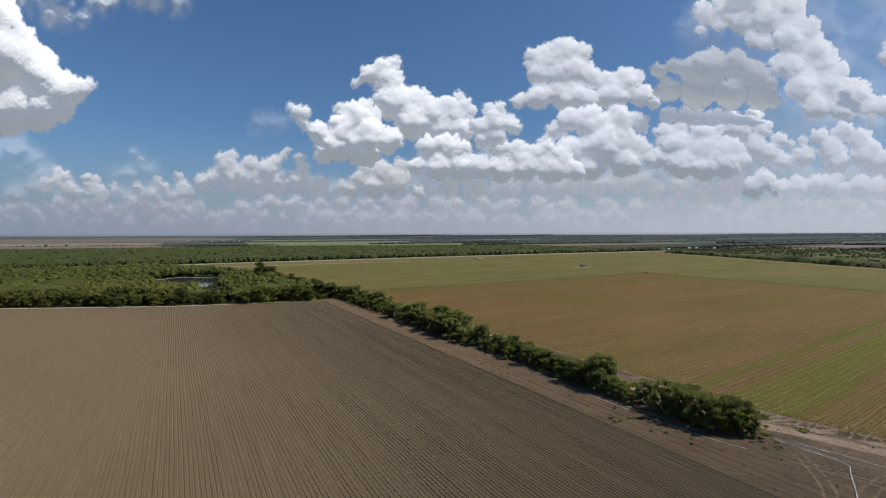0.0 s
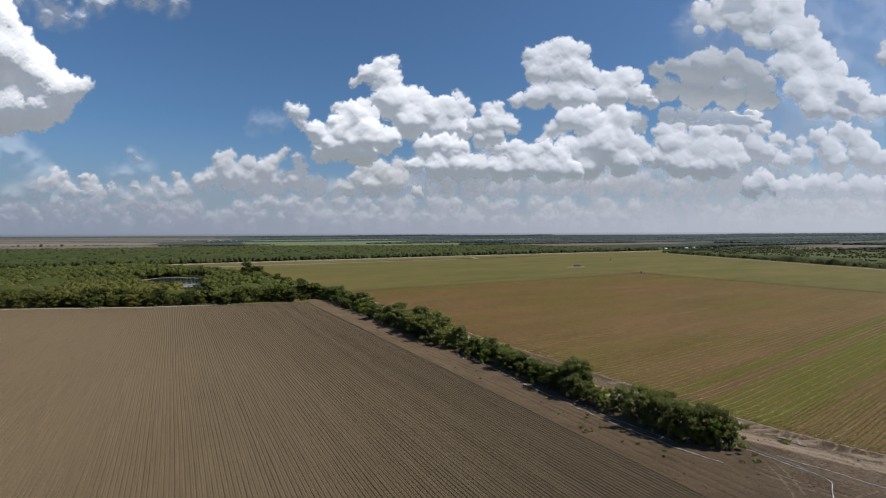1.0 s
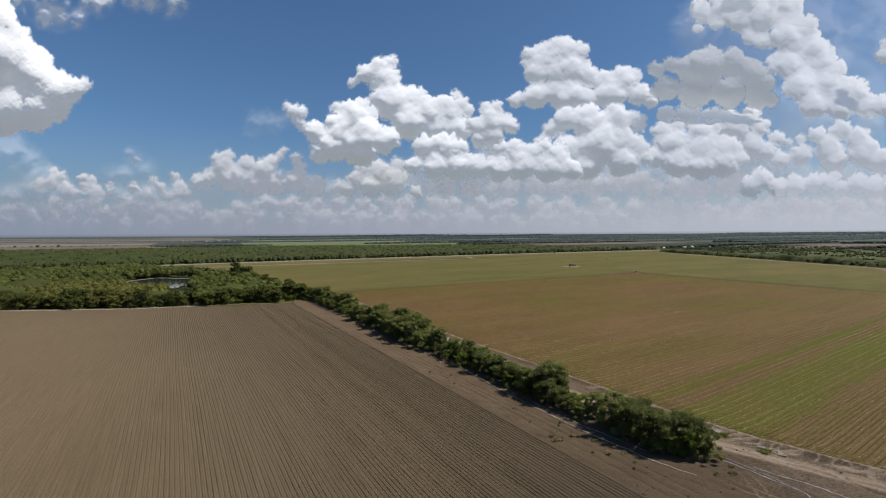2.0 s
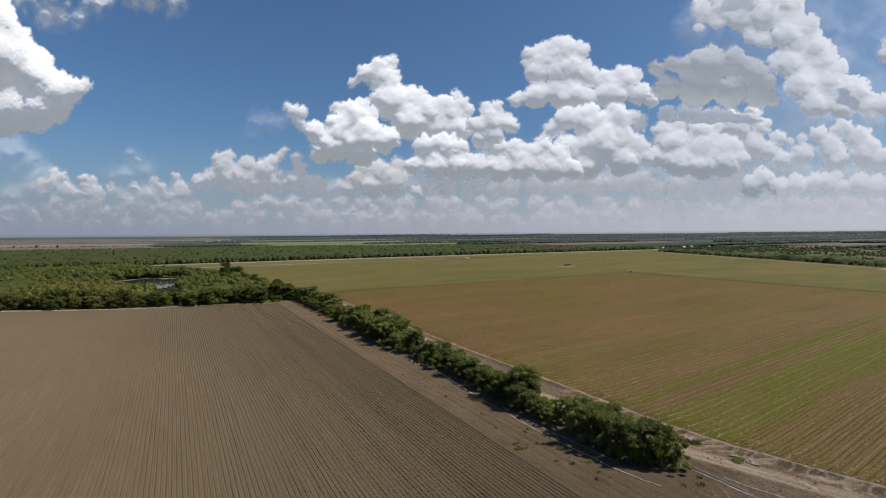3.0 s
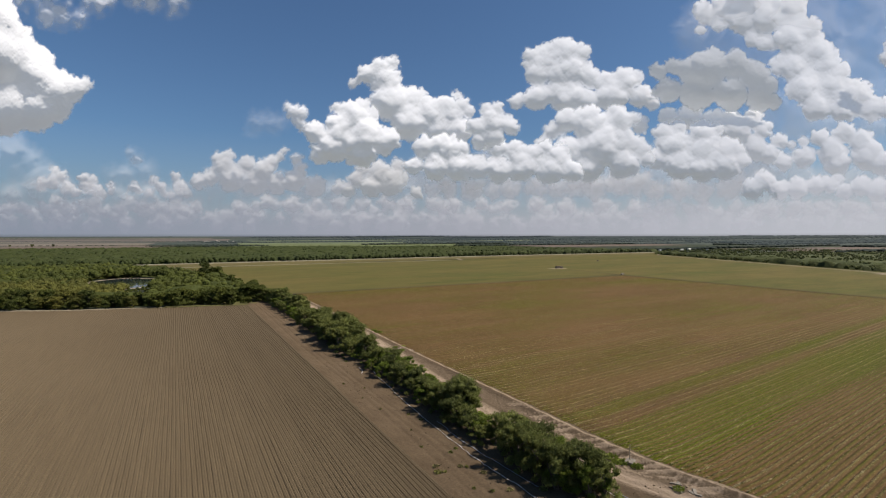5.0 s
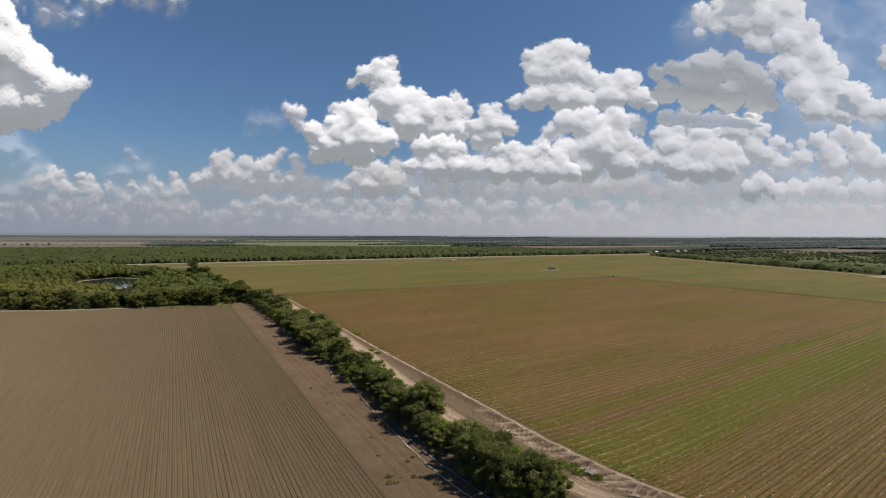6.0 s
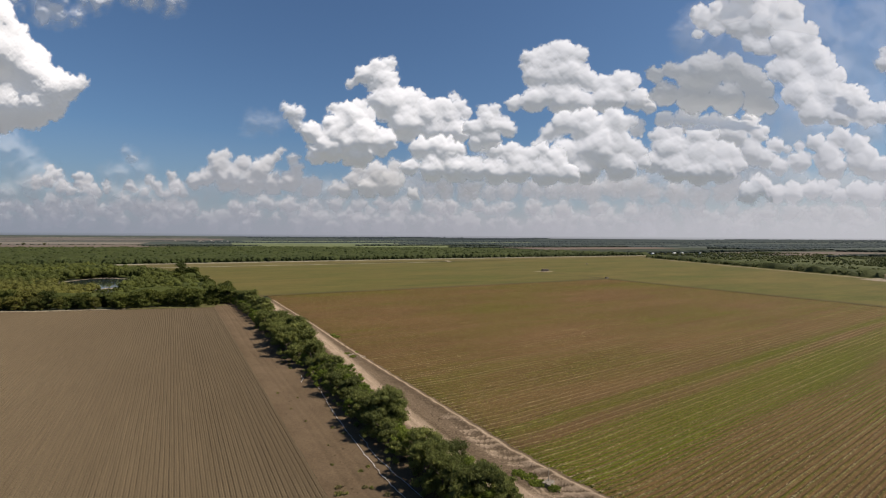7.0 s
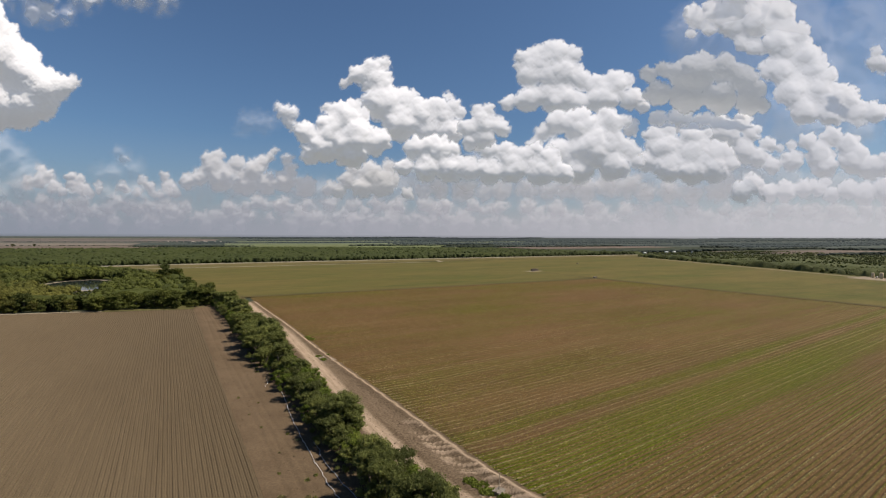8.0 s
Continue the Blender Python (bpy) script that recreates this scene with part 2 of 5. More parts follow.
def crop_ground():
    """Thin crop over reddish soil, in bands along its rows."""
    q = Mat("crop_ground", 0.95, 0.1)
    sep = q.node("ShaderNodeSeparateXYZ")
    q.link(q.field(1, 1), sep.inputs[0])
    across, row = sep.outputs[0], q.attr("row")

    def along(sn, su):
        v = q.node("ShaderNodeCombineXYZ")
        q.link(q.math("MULTIPLY", across, sn), v.inputs[0])
        q.link(q.math("MULTIPLY", row, su), v.inputs[1])
        return v.outputs[0]

    wob = q.noise(along(0.010, 0.02), 1.0, 3, 0.5, 0.25, 0.75)
    f = q.math("DIVIDE", q.math("ADD", q.math("ADD", row, q.math("MULTIPLY", q.math("SUBTRACT", wob, 0.5), 2.0)), 70.0), 200.0)
    band = q.ramp(f, [(0.0, 0.34), (0.10, 0.26), (0.18, 0.16), (0.275, 0.20), (0.295, 0.78), (0.366, 0.80), (0.3715, 0.12), (0.3885, 0.12),
                      (0.3915, 0.74), (0.416, 0.70), (0.42, 0.12), (0.50, 0.20), (0.60, 0.18), (0.70, 0.12), (0.85, 0.09), (1.0, 0.05)])
    streak = q.noise(along(0.012, 0.42), 1.0, 5, 0.6, 0.28, 0.72)
    patch = q.noise(along(0.010, 0.022), 1.0, 4, 0.6, 0.3, 0.7)
    g = q.math("ADD", q.math("MULTIPLY", band, 0.72), q.math("ADD", q.math("MULTIPLY", streak, 0.40), q.math("MULTIPLY", q.math("SUBTRACT", patch, 0.42), 0.50)))
    fine = q.noise(along(0.9, 2.8), 1.0, 6, 0.65)
    soil_c = q.mix(q.noise(along(0.012, 0.04), 1.0, 4), (0.067, 0.0368, 0.0165), (0.088, 0.050, 0.0225))
    green_c = q.mix(fine, (0.031, 0.041, 0.001), (0.058, 0.069, 0.0015))
    crest = q.attr("crest")
    g = q.math("ADD", g, q.math("MULTIPLY", q.math("SUBTRACT", crest, 0.84), 0.85))
    east = q.node("ShaderNodeMapRange")
    east.inputs[1].default_value, east.inputs[2].default_value = 90.0, 300.0
    q.link(across, east.inputs[0])
    g = q.math("ADD", g, q.math("MULTIPLY", east.outputs[0], 0.05))
    c = q.mix(q.ramp(g, [(0.22, 0.05), (0.80, 1.0)]), soil_c, green_c)
    sp = q.math("ADD", q.math("MULTIPLY", q.noise(q.pos(), 0.5, 4, 0.6, 0.30, 0.62), 0.7), 0.3)
    c = q.mix(q.math("MULTIPLY", q.attr("pale"), sp), c, (0.320, 0.260, 0.145))
    c = q.mix(1.0, c, q.ramp(fine, [(0.0, 0.62), (1.0, 1.22)]), "MULTIPLY")
    # dark dots on the ridges paint the plants' small shadows
    shadow_dots = q.noise(q.pos(), 2.4, 2, 0.5, 0.57, 0.63)
    c = q.mix(q.math("MULTIPLY", q.math("MULTIPLY", shadow_dots, crest), 0.62), c, (0.018, 0.018, 0.005))
    specks = q.noise(q.pos((1.3, 1.1, 1)), 2.8, 2, 0.5, 0.60, 0.66)
    c = q.mix(q.math("MULTIPLY", specks, 0.55), c, (0.20, 0.155, 0.08))
    q.color(c).bump(q.noise(along(1.0, 4.0), 1.5, 5), 0.8, 0.1)
    return q.m


CROP = crop_ground()


def pasture(name, a, b, dry, sn=0.010, su=0.03):
    q = Mat(name, 0.95, 0.1)
    patch = q.noise(q.field(sn, su), 1.0, 5, 0.6, 0.36, 0.64)
    streak = q.noise(q.field(0.006, 0.25), 1.0, 4)
    fine = q.noise(q.pos(), 0.8, 6, 0.7)
    c = q.mix(patch, a, b)
    c = q.mix(q.math("MULTIPLY", streak, 0.5), c, dry)
    blotch = q.noise(q.field(4.5 * sn, 3.0 * su), 1.0, 5, 0.65)
    c = q.mix(1.0, c, q.ramp(blotch, [(0.0, 0.84), (1.0, 1.16)]), "MULTIPLY")
    c = q.mix(1.0, c, q.ramp(fine, [(0.0, 0.8), (1.0, 1.2)]), "MULTIPLY")
    q.color(c).bump(fine, 0.5, 0.1)
    return q.m


GREEN_FIELD = pasture("green_field", (0.042, 0.050, 0.009), (0.080, 0.065, 0.019), (0.094, 0.071, 0.026), 0.007, 0.022)
GRASS = pasture("rough_grass", (0.048, 0.054, 0.015), (0.073, 0.067, 0.022), (0.105, 0.083, 0.042))
MEADOW = pasture("meadow", (0.034, 0.046, 0.014), (0.046, 0.055, 0.018), (0.060, 0.058, 0.026))
LEVEE_GRASS = pasture("levee_grass", (0.060, 0.053, 0.019), (0.076, 0.064, 0.025), (0.098, 0.078, 0.038))
PLAIN = pasture("plain", (0.024, 0.032, 0.018), (0.020, 0.029, 0.016), (0.040, 0.040, 0.027), 0.0016, 0.004)
FAR_TAN = pasture("far_stubble", (0.126, 0.105, 0.076), (0.105, 0.083, 0.063), (0.146, 0.122, 0.091), 0.002, 0.006)
FAR_BROWN = pasture("far_earth", (0.080, 0.061, 0.050), (0.098, 0.076, 0.060), (0.108, 0.087, 0.070), 0.002, 0.006)
FAR_GREEN = pasture("far_crop", (0.080, 0.096, 0.042), (0.068, 0.087, 0.035), (0.105, 0.108, 0.056), 0.002, 0.006)


def dust_track():
    q = Mat("dust_track", 0.95, 0.1)
    fine = q.noise(q.pos(), 1.2, 6, 0.7)
    c = q.mix(q.noise(q.pos(), 0.07, 4), (0.145, 0.119, 0.083), (0.212, 0.178, 0.132))
    q.color(q.mix(1.0, c, q.ramp(fine, [(0, 0.8), (1, 1.15)]), "MULTIPLY")).bump(fine, 0.5, 0.05)
    return q.m


DUST = dust_track()


def dark_track():
    q = Mat("damp_track", 0.95, 0.1)
    fine = q.noise(q.pos(), 0.9, 6, 0.7)
    c = q.mix(q.noise(q.field(0.01, 0.01), 1.0, 4), (0.044, 0.038, 0.014), (0.070, 0.054, 0.022))
    q.color(q.mix(1.0, c, q.ramp(fine, [(0, 0.75), (1, 1.2)]), "MULTIPLY"))
    return q.m


DAMP = dark_track()


def plain_mat(name, c0, c1, rough=0.6, scale=3.0, metal=0.0, spec=0.4):
    q = Mat(name, rough, spec)
    q.b.inputs["Metallic"].default_value = metal
    q.color(q.mix(q.noise(q.pos(local=True), scale, 5), c0, c1)).bump(q.noise(q.pos(local=True), scale * 6, 4), 0.2, 0.02)
    return q.m


POLY = plain_mat("white_polythene", (0.22, 0.21, 0.20), (0.62, 0.62, 0.63), 0.45, 0.7)
POLY_BLUE = plain_mat("blue_polythene", (0.12, 0.14, 0.18), (0.26, 0.31, 0.38), 0.45, 0.7)
CONCRETE = plain_mat("concrete", (0.105, 0.088, 0.068), (0.165, 0.145, 0.118), 0.9, 2.0)
OLD_WOOD = plain_mat("grey_wood", (0.15, 0.12, 0.09), (0.27, 0.23, 0.18), 0.85, 4.0)
RUST = plain_mat("dark_steel", (0.035, 0.030, 0.028), (0.085, 0.065, 0.052), 0.6, 1.5, 0.4)
WHITE_SHEET = plain_mat("white_sheet_metal", (0.50, 0.50, 0.49), (0.66, 0.66, 0.65), 0.45, 0.4)
PALE_WALL = plain_mat("pale_house_wall", (0.26, 0.24, 0.21), (0.36, 0.34, 0.31), 0.8, 0.5)
TAN_TANK = plain_mat("tan_painted_steel", (0.40, 0.32, 0.20), (0.50, 0.41, 0.27), 0.5, 0.6)


def cloud_mat(name, glow, white):
    """White droplets, see-through where the vapour is thin; an even bluish emission stands in for the light scattered
    about inside.
    """
    q = Mat(name)
    q.t.nodes.remove(q.b)
    d = q.node("ShaderNodeBsdfDiffuse")
    d.inputs[0].default_value = (white * 0.985, white * 0.985, white, 1)
    d.inputs[1].default_value = 1.0
    em = q.node("ShaderNodeEmission")
    em.inputs[0].default_value = (0.79, 0.875, 1.0, 1)
    em.inputs[1].default_value = glow
    ad = q.node("ShaderNodeAddShader")
    q.link(d.outputs[0], ad.inputs[0])
    q.link(em.outputs[0], ad.inputs[1])
    cl = q.node("ShaderNodeBsdfTransparent")
    m2 = q.node("ShaderNodeMixShader")
    q.link(q.attr("vapour"), m2.inputs[0])
    q.link(cl.outputs[0], m2.inputs[1])
    q.link(ad.outputs[0], m2.inputs[2])
    q.link(m2.outputs[0], q.out.inputs[0])
    return q.m


CLOUD = cloud_mat("cloud", 0.175, 0.60)
# copy of the cloud with the haze's dulling put into its white and glow
CLOUD_FAR = cloud_mat("haze_dulled_cloud", 0.19, 0.40)


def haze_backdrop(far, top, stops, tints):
    """A glowing see-through shell that stands in for the haze over the far land and the skyline all round, painted
    brightest on the sun's side.
    """
    q = Mat("glowing_skyline_haze")
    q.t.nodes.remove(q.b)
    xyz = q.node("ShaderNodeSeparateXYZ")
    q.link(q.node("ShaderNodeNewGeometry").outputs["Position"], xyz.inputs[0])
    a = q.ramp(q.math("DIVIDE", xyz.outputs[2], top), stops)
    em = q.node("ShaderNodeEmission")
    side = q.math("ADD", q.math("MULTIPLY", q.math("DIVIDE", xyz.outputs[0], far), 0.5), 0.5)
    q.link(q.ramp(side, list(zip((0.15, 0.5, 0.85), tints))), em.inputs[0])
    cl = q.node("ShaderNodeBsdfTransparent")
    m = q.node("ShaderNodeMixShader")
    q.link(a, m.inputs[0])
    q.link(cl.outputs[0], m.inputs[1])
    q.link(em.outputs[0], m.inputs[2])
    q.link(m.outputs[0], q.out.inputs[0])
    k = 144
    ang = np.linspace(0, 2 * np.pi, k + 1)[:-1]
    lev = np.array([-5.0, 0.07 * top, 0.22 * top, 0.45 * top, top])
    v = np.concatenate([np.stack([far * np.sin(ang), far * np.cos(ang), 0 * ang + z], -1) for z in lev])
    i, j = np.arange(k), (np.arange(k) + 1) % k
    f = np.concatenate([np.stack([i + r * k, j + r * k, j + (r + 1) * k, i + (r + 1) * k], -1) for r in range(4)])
    return thing("backdrop", mesh_np("backdrop", v, f, True), q.m, "glowing shell in place of pale blue-grey haze over the skyline", "backdrop", kind="structure")


# added emission shells for haze: one at the skyline, one across the far land
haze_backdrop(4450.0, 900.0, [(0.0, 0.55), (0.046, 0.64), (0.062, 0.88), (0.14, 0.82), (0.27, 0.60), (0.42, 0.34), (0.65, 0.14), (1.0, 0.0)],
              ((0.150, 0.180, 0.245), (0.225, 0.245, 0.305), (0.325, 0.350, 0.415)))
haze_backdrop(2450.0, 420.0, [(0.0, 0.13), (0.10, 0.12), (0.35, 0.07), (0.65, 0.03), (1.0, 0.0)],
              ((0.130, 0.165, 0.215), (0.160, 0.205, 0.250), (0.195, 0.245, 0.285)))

# ---------------------------------------------------------------- ground
def ground_sheet():
    rad = np.concatenate([np.linspace(0, 2400, 25)[1:], np.linspace(2500, 4990, 30)])
    ang = np.linspace(0, 2 * np.pi, 181)[:-1]
    v = [np.zeros((1, 3))]
    for r in rad:
        x, y = r * np.cos(ang), r * np.sin(ang)
        v.append(np.stack([x, y, rise(x, y)], -1))
    v = np.concatenate(v)
    v[:, 2] -= 0.35
    k = len(ang)
    f = []
    for i in range(len(rad) - 1):
        a = 1 + i * k + np.arange(k)
        b = 1 + i * k + (np.arange(k) + 1) % k
        f.append(np.stack([a, a + k, b + k, b], -1))
    f = np.concatenate(f)
    hub = np.stack([np.zeros(k, int), 1 + np.arange(k), 1 + (np.arange(k) + 1) % k, 1 + (np.arange(k) + 1) % k], -1)
    me = bpy.data.meshes.new("ground")
    me.from_pydata(v.tolist(), [], f.tolist() + [h[:3].tolist() for h in hub])
    return thing("ground", me, PLAIN, "flat coastal plain of dry grass and fields", "ground", kind="structure")


ground_sheet()


def flat_patch(name, material, corners, label, category, lift, kind="structure", steps=12):
    """A four-cornered field given by (n, u), laid on the land."""
    c = np.array(corners, float)
    s = np.linspace(0, 1, steps)
    a, b = np.meshgrid(s, s, indexing="ij")
    a, b = a.ravel()[:, None], b.ravel()[:, None]
    p = c[0] * (1 - a) * (1 - b) + c[1] * a * (1 - b) + c[2] * a * b + c[3] * (1 - a) * b
    v = G(p[:, 0], p[:, 1], lift)
    i = (np.arange(steps - 1)[:, None] * steps + np.arange(steps - 1)[None, :]).ravel()
    f = np.stack([i, i + steps, i + steps + 1, i + 1], -1)
    return thing(name, mesh_np(name, v, f), material, label, category, kind=kind)


# ploughed land: every ridge and furrow is real
def ploughed_field():
    pitch = 0.75
    k = np.arange(int(330 / pitch))
    prof_n = np.array([0.0, 0.12, 0.25, 0.37, 0.48, 0.62])
    prof_z = np.array([-0.095, 0.010, 0.038, 0.004, 0.034, 0.008])
    ns = -(k[:, None] * pitch + prof_n[None, :]).ravel()
    zs = np.tile(prof_z, len(k)) * np.repeat(0.75 + 0.5 * rng.random(len(k)), 6)
    zs[0] = -0.02
    us = np.concatenate([np.arange(-140, 120, 8.0), np.arange(120, 300.1, 20.0)])
    far = lambda n: np.interp(n, [-340, -166, -125, -83, -40, -12, 0], [372, 287, 268, 249, 237, 230, 228]) - 1.0
    nn, uu = np.meshgrid(ns, us, indexing="ij")
    t = (uu + 140) / 440.0
    uu = -140 + t * (far(nn) + 140)
    wob = fbm(np.stack([uu.ravel() * 0.03, nn.ravel() * 0.02, 0 * nn.ravel()], -1), 5, 3).reshape(nn.shape) * 0.09
    small = fbm(np.stack([uu.ravel() * 0.25, nn.ravel() * 1.7, 0 * nn.ravel()], -1), 9, 2).reshape(nn.shape) * 0.035
    v = G((nn + wob).ravel(), uu.ravel())
    v[:, 2] += np.repeat(zs, len(us)) + small.ravel() + 0.02
    a, b = len(ns), len(us)
    i = (np.arange(a - 1)[:, None] * b + np.arange(b - 1)[None, :]).ravel()
    f = np.stack([i, i + 1, i + b + 1, i + b], -1)
    return thing("ploughed_field", mesh_np("ploughed_field", v, f), SOIL, "bare brown ploughed field with long straight furrows", "field", kind="structure")


ploughed_field()


# headland strip between the ploughed land and the crop: bare earth, track, stubble bank
ROAD_U = np.array([-90, -45, -31, -20, -12, -4, 4, 30, 55, 95, 135, 190, 245, 300])
ROAD_N = np.array([52, 38.0, 33.3, 29.6, 27.0, 24.8, 24.0, 24.4, 26.0, 28.4, 30.0, 29.0, 29.0, 29.0])


def road_n(u):
    return np.interp(u, ROAD_U, ROAD_N)


def crop_edge(u):
    return np.interp(u, [-110, -60, -34, -27, -15, -8, 5, 40], [56, 47.0, 42.3, 40.2, 37.0, 35.8, 34.6, 34.2]) + 0.3 * np.sin(u * 0.05) + 0.12 * np.sin(u * 0.9)


def scrapes(n, u):
    """0 to 1: long slanting scrapes that machines left beside the crop."""
    a, b = 0.75 * (u + 0.8 * n), 0.16 * (n - 0.8 * u)
    return np.clip(0.42 + 0.95 * fbm(np.stack([2.0 * a, b, 0 * n], -1), 23, 3), 0, 1)


def headland():
    ns = np.arange(0.0, 52.0, 0.32)
    us = np.concatenate([np.arange(-100, -58, 1.0), np.arange(-58, 0, 0.32), np.arange(0, 120, 0.6), np.arange(120, 244, 1.5)])

    def bank(n, u):
        c = crop_edge(u) - 1.6
        return np.exp(-((n - c) / 1.1) ** 2), c

    def height(n, u):
        r = n - road_n(u)
        z = -0.10 * (np.exp(-((r - 0.9) / 0.35) ** 2) + np.exp(-((r + 0.9) / 0.35) ** 2))
        g, c = bank(n, u)
        z = z + 0.45 * g
        slash = 2.0 * scrapes(n, u) - 1.0
        near = np.clip((34 - u) / 26, 0, 1) * np.exp(-((n - crop_edge(u) + 2.9) / 2.2) ** 4)
        z = z + 0.15 * near * slash
        for k, (n0, u0, r0) in enumerate(((38.0, -34.0, 7.0), (40.0, -42.0, 8.5), (18.0, -62.0, 26.0), (18.0, -62.0, 28.0), (40.0, -34.0, 9.0), (12.0, -2.0, 14.0), (24.0, -60.0, 33.0))):
            d = np.hypot(n - n0, u - u0) - r0
            z = z - 0.12 * np.exp(-(d / 0.30) ** 2) * np.clip((-18 - u) / 6, 0, 1)
        for k in range(3):
            z = z - 0.10 * np.exp(-((n - 3.2 - 1.9 * k - 0.4 * np.sin(u * 0.04 + k)) / 0.3) ** 2)
        z = z - 0.09 * np.exp(-(n / 0.7) ** 2)
        p = np.stack([n * 0.9, u * 0.5, 0 * n], -1)
        return z + 0.07 * fbm(p, 21, 4) - 0.40 * np.clip((n - crop_edge(u)) / 1.5, 0, 1)

    me = grid_mesh("headland", ns, us, height, True, 0.03)
    nn, uu = [x.ravel() for x in np.meshgrid(ns, us, indexing="ij")]
    r = nn - road_n(uu)
    wear = np.exp(-(r / 2.4) ** 4) * (0.72 + 0.35 * np.exp(-((np.abs(r) - 0.9) / 0.5) ** 2))
    g, c = bank(nn, uu)
    slash = scrapes(nn, uu)
    near = np.clip((34 - uu) / 26, 0, 1) * np.exp(-((nn - crop_edge(uu) + 2.9) / 2.2) ** 4)
    wear = np.maximum(wear, 0.22 * np.exp(-((nn - crop_edge(uu) + 4.7) / 3.2) ** 6))
    wear = np.maximum(wear, 0.85 * np.exp(-((nn - c - 0.9) / 0.50) ** 2))
    turns = np.random.default_rng(15)
    for k in range(34):
        u0 = -8 - 46 * turns.random()
        n0, r0 = float(crop_edge(u0)) - 4.0 + 2.5 * turns.random(), 1.6 + 2.2 * turns.random()
        d = np.hypot(nn - n0, uu - u0) - r0
        wear = np.maximum(wear, 0.85 * np.exp(-(d / 0.2) ** 2) * (np.cos(np.arctan2(uu - u0, nn - n0) - 6.28 * turns.random()) > 0.1))
    wear = np.maximum(wear, 1.4 * near * slash ** 2)
    apron = np.clip((-14 - uu) / 10, 0, 1) * np.exp(-((nn - 29) / 11.0) ** 4)
    wear = np.maximum(wear, 0.24 * apron)
    for n0, u0, r0 in ((38.0, -34.0, 7.0), (40.0, -42.0, 8.5), (18.0, -62.0, 26.0), (18.0, -62.0, 28.0), (40.0, -34.0, 9.0), (39.0, -50.0, 8.0), (41.0, -52.0, 9.5), (58.0, -20.0, 42.0), (58.0, -20.0, 43.7), (-14.0, 2.0, 40.0), (-14.0, 2.0, 41.7)):
        d = np.hypot(nn - n0, uu - u0) - r0
        wear = np.maximum(wear, 0.42 * np.exp(-(d / 0.24) ** 2) * np.clip((-18 - uu) / 6, 0, 1))
    # wheel ruts that swing off the track over the bare earth
    rut = np.zeros_like(wear)
    for n0, u0, r0, s in ((-62.0, -40.0, 74.0, 0.9), (-70.0, -60.0, 88.0, 0.8), (98.0, -58.0, 80.0, 0.8), (112.0, -30.0, 90.0, 0.9), (31.0, -46.0, 20.0, 0.7)):
        for side in (0.0, 1.8):
            d = np.hypot(nn - n0, uu - u0) - r0 - side
            lit = np.clip((-14 - uu) / 5, 0, 1) * (0.5 + 0.5 * np.sin(uu * 0.35 + n0))
            rut = np.maximum(rut, s * np.exp(-(d / 0.22) ** 2) * lit)
            wear = np.maximum(wear, 0.24 * np.exp(-((d - 0.45) / 0.18) ** 2) * lit)
    wear = wear * (1 - 0.7 * rut)
    set_attr(me, "wear", wear)
    set_attr(me, "weedy", np.clip(1 - np.abs(nn - 12) / 4, 0, 1) * 0.7 + 0.5 * np.exp(-((nn - crop_edge(uu)) / 1.2) ** 2))
    return thing("headland", me, HEADLAND, "bare earth headland with a pale rutted farm track", "ground", kind="structure")


headland()


# crop: low ridges along n
def slant(n, u):
    """The rows swing away from the hedge's square by this much."""
    return 0.12 * np.maximum(n - 44.0, 0) * np.clip((262 - u) / 190, 0, 1)


def crop_field():
    pitch = 0.95
    k = np.arange(int(368 / pitch))
    prof = np.array([0.0, 0.28, 0.42, 0.50, 0.58, 0.74])
    pz = np.array([-0.09, 0.02, 0.09, 0.10, 0.09, 0.0])
    us = -100 + (k[:, None] * pitch + prof[None, :]).ravel()
    zs = np.tile(pz, len(k)) * np.repeat(0.6 + 0.8 * rng.random(len(k)), 6)
    ns = np.concatenate([np.arange(34.2, 110, 4.0), np.arange(110, 345, 9.0), [345.0]])
    uu, nn = np.meshgrid(us, ns, indexing="ij")
    edge = crop_edge(uu)
    nn = edge + (nn - 34.2) * (345 - edge) / (345 - 34.2)
    wave = 0.06 * np.sin(nn * 0.11 + uu * 0.02) + 0.03 * np.sin(nn * 0.43 + uu)
    v = G(nn.ravel(), (uu + slant(nn, uu) + wave).ravel())
    v[:, 2] += np.repeat(zs, len(ns)) + 0.04 * fbm(np.stack([nn.ravel() * 0.4, uu.ravel() * 2, 0 * nn.ravel()], -1), 31, 2) + 0.05
    v[0::len(ns), 2] -= 0.35
    v[0::len(ns), 0] -= 0.3
    a, b = len(us), len(ns)
    i = (np.arange(a - 1)[:, None] * b + np.arange(b - 1)[None, :]).ravel()
    f = np.stack([i, i + b, i + b + 1, i + 1], -1)
    me = mesh_np("crop_field", v, f)
    set_attr(me, "crest", np.repeat(np.tile([0.0, 0.8, 1.0, 1.0, 1.0, 0.7], len(k)), len(ns)))
    set_attr(me, "row", uu.ravel())
    pale = (k % 2 == 0) * (rng.random(len(k)) < 0.75) * (0.25 + 0.75 * rng.random(len(k)))
    patchy = np.clip(0.9 + 0.5 * fbm(np.stack([nn.ravel() * 0.012, uu.ravel() * 0.03, 0 * nn.ravel()], -1), 35, 3), 0.5, 1)
    near = 0.12 + 0.8 * np.clip((75 - uu.ravel()) / 75, 0, 1)
    set_attr(me, "pale", near * np.repeat((pale[:, None] * np.array([0.0, 0.0, 0.4, 1.0, 0.4, 0.0])).ravel(), len(ns)) * patchy)
    return thing("crop_field", me, CROP, "thin green and brown crop field sown in long rows", "field", kind="structure")


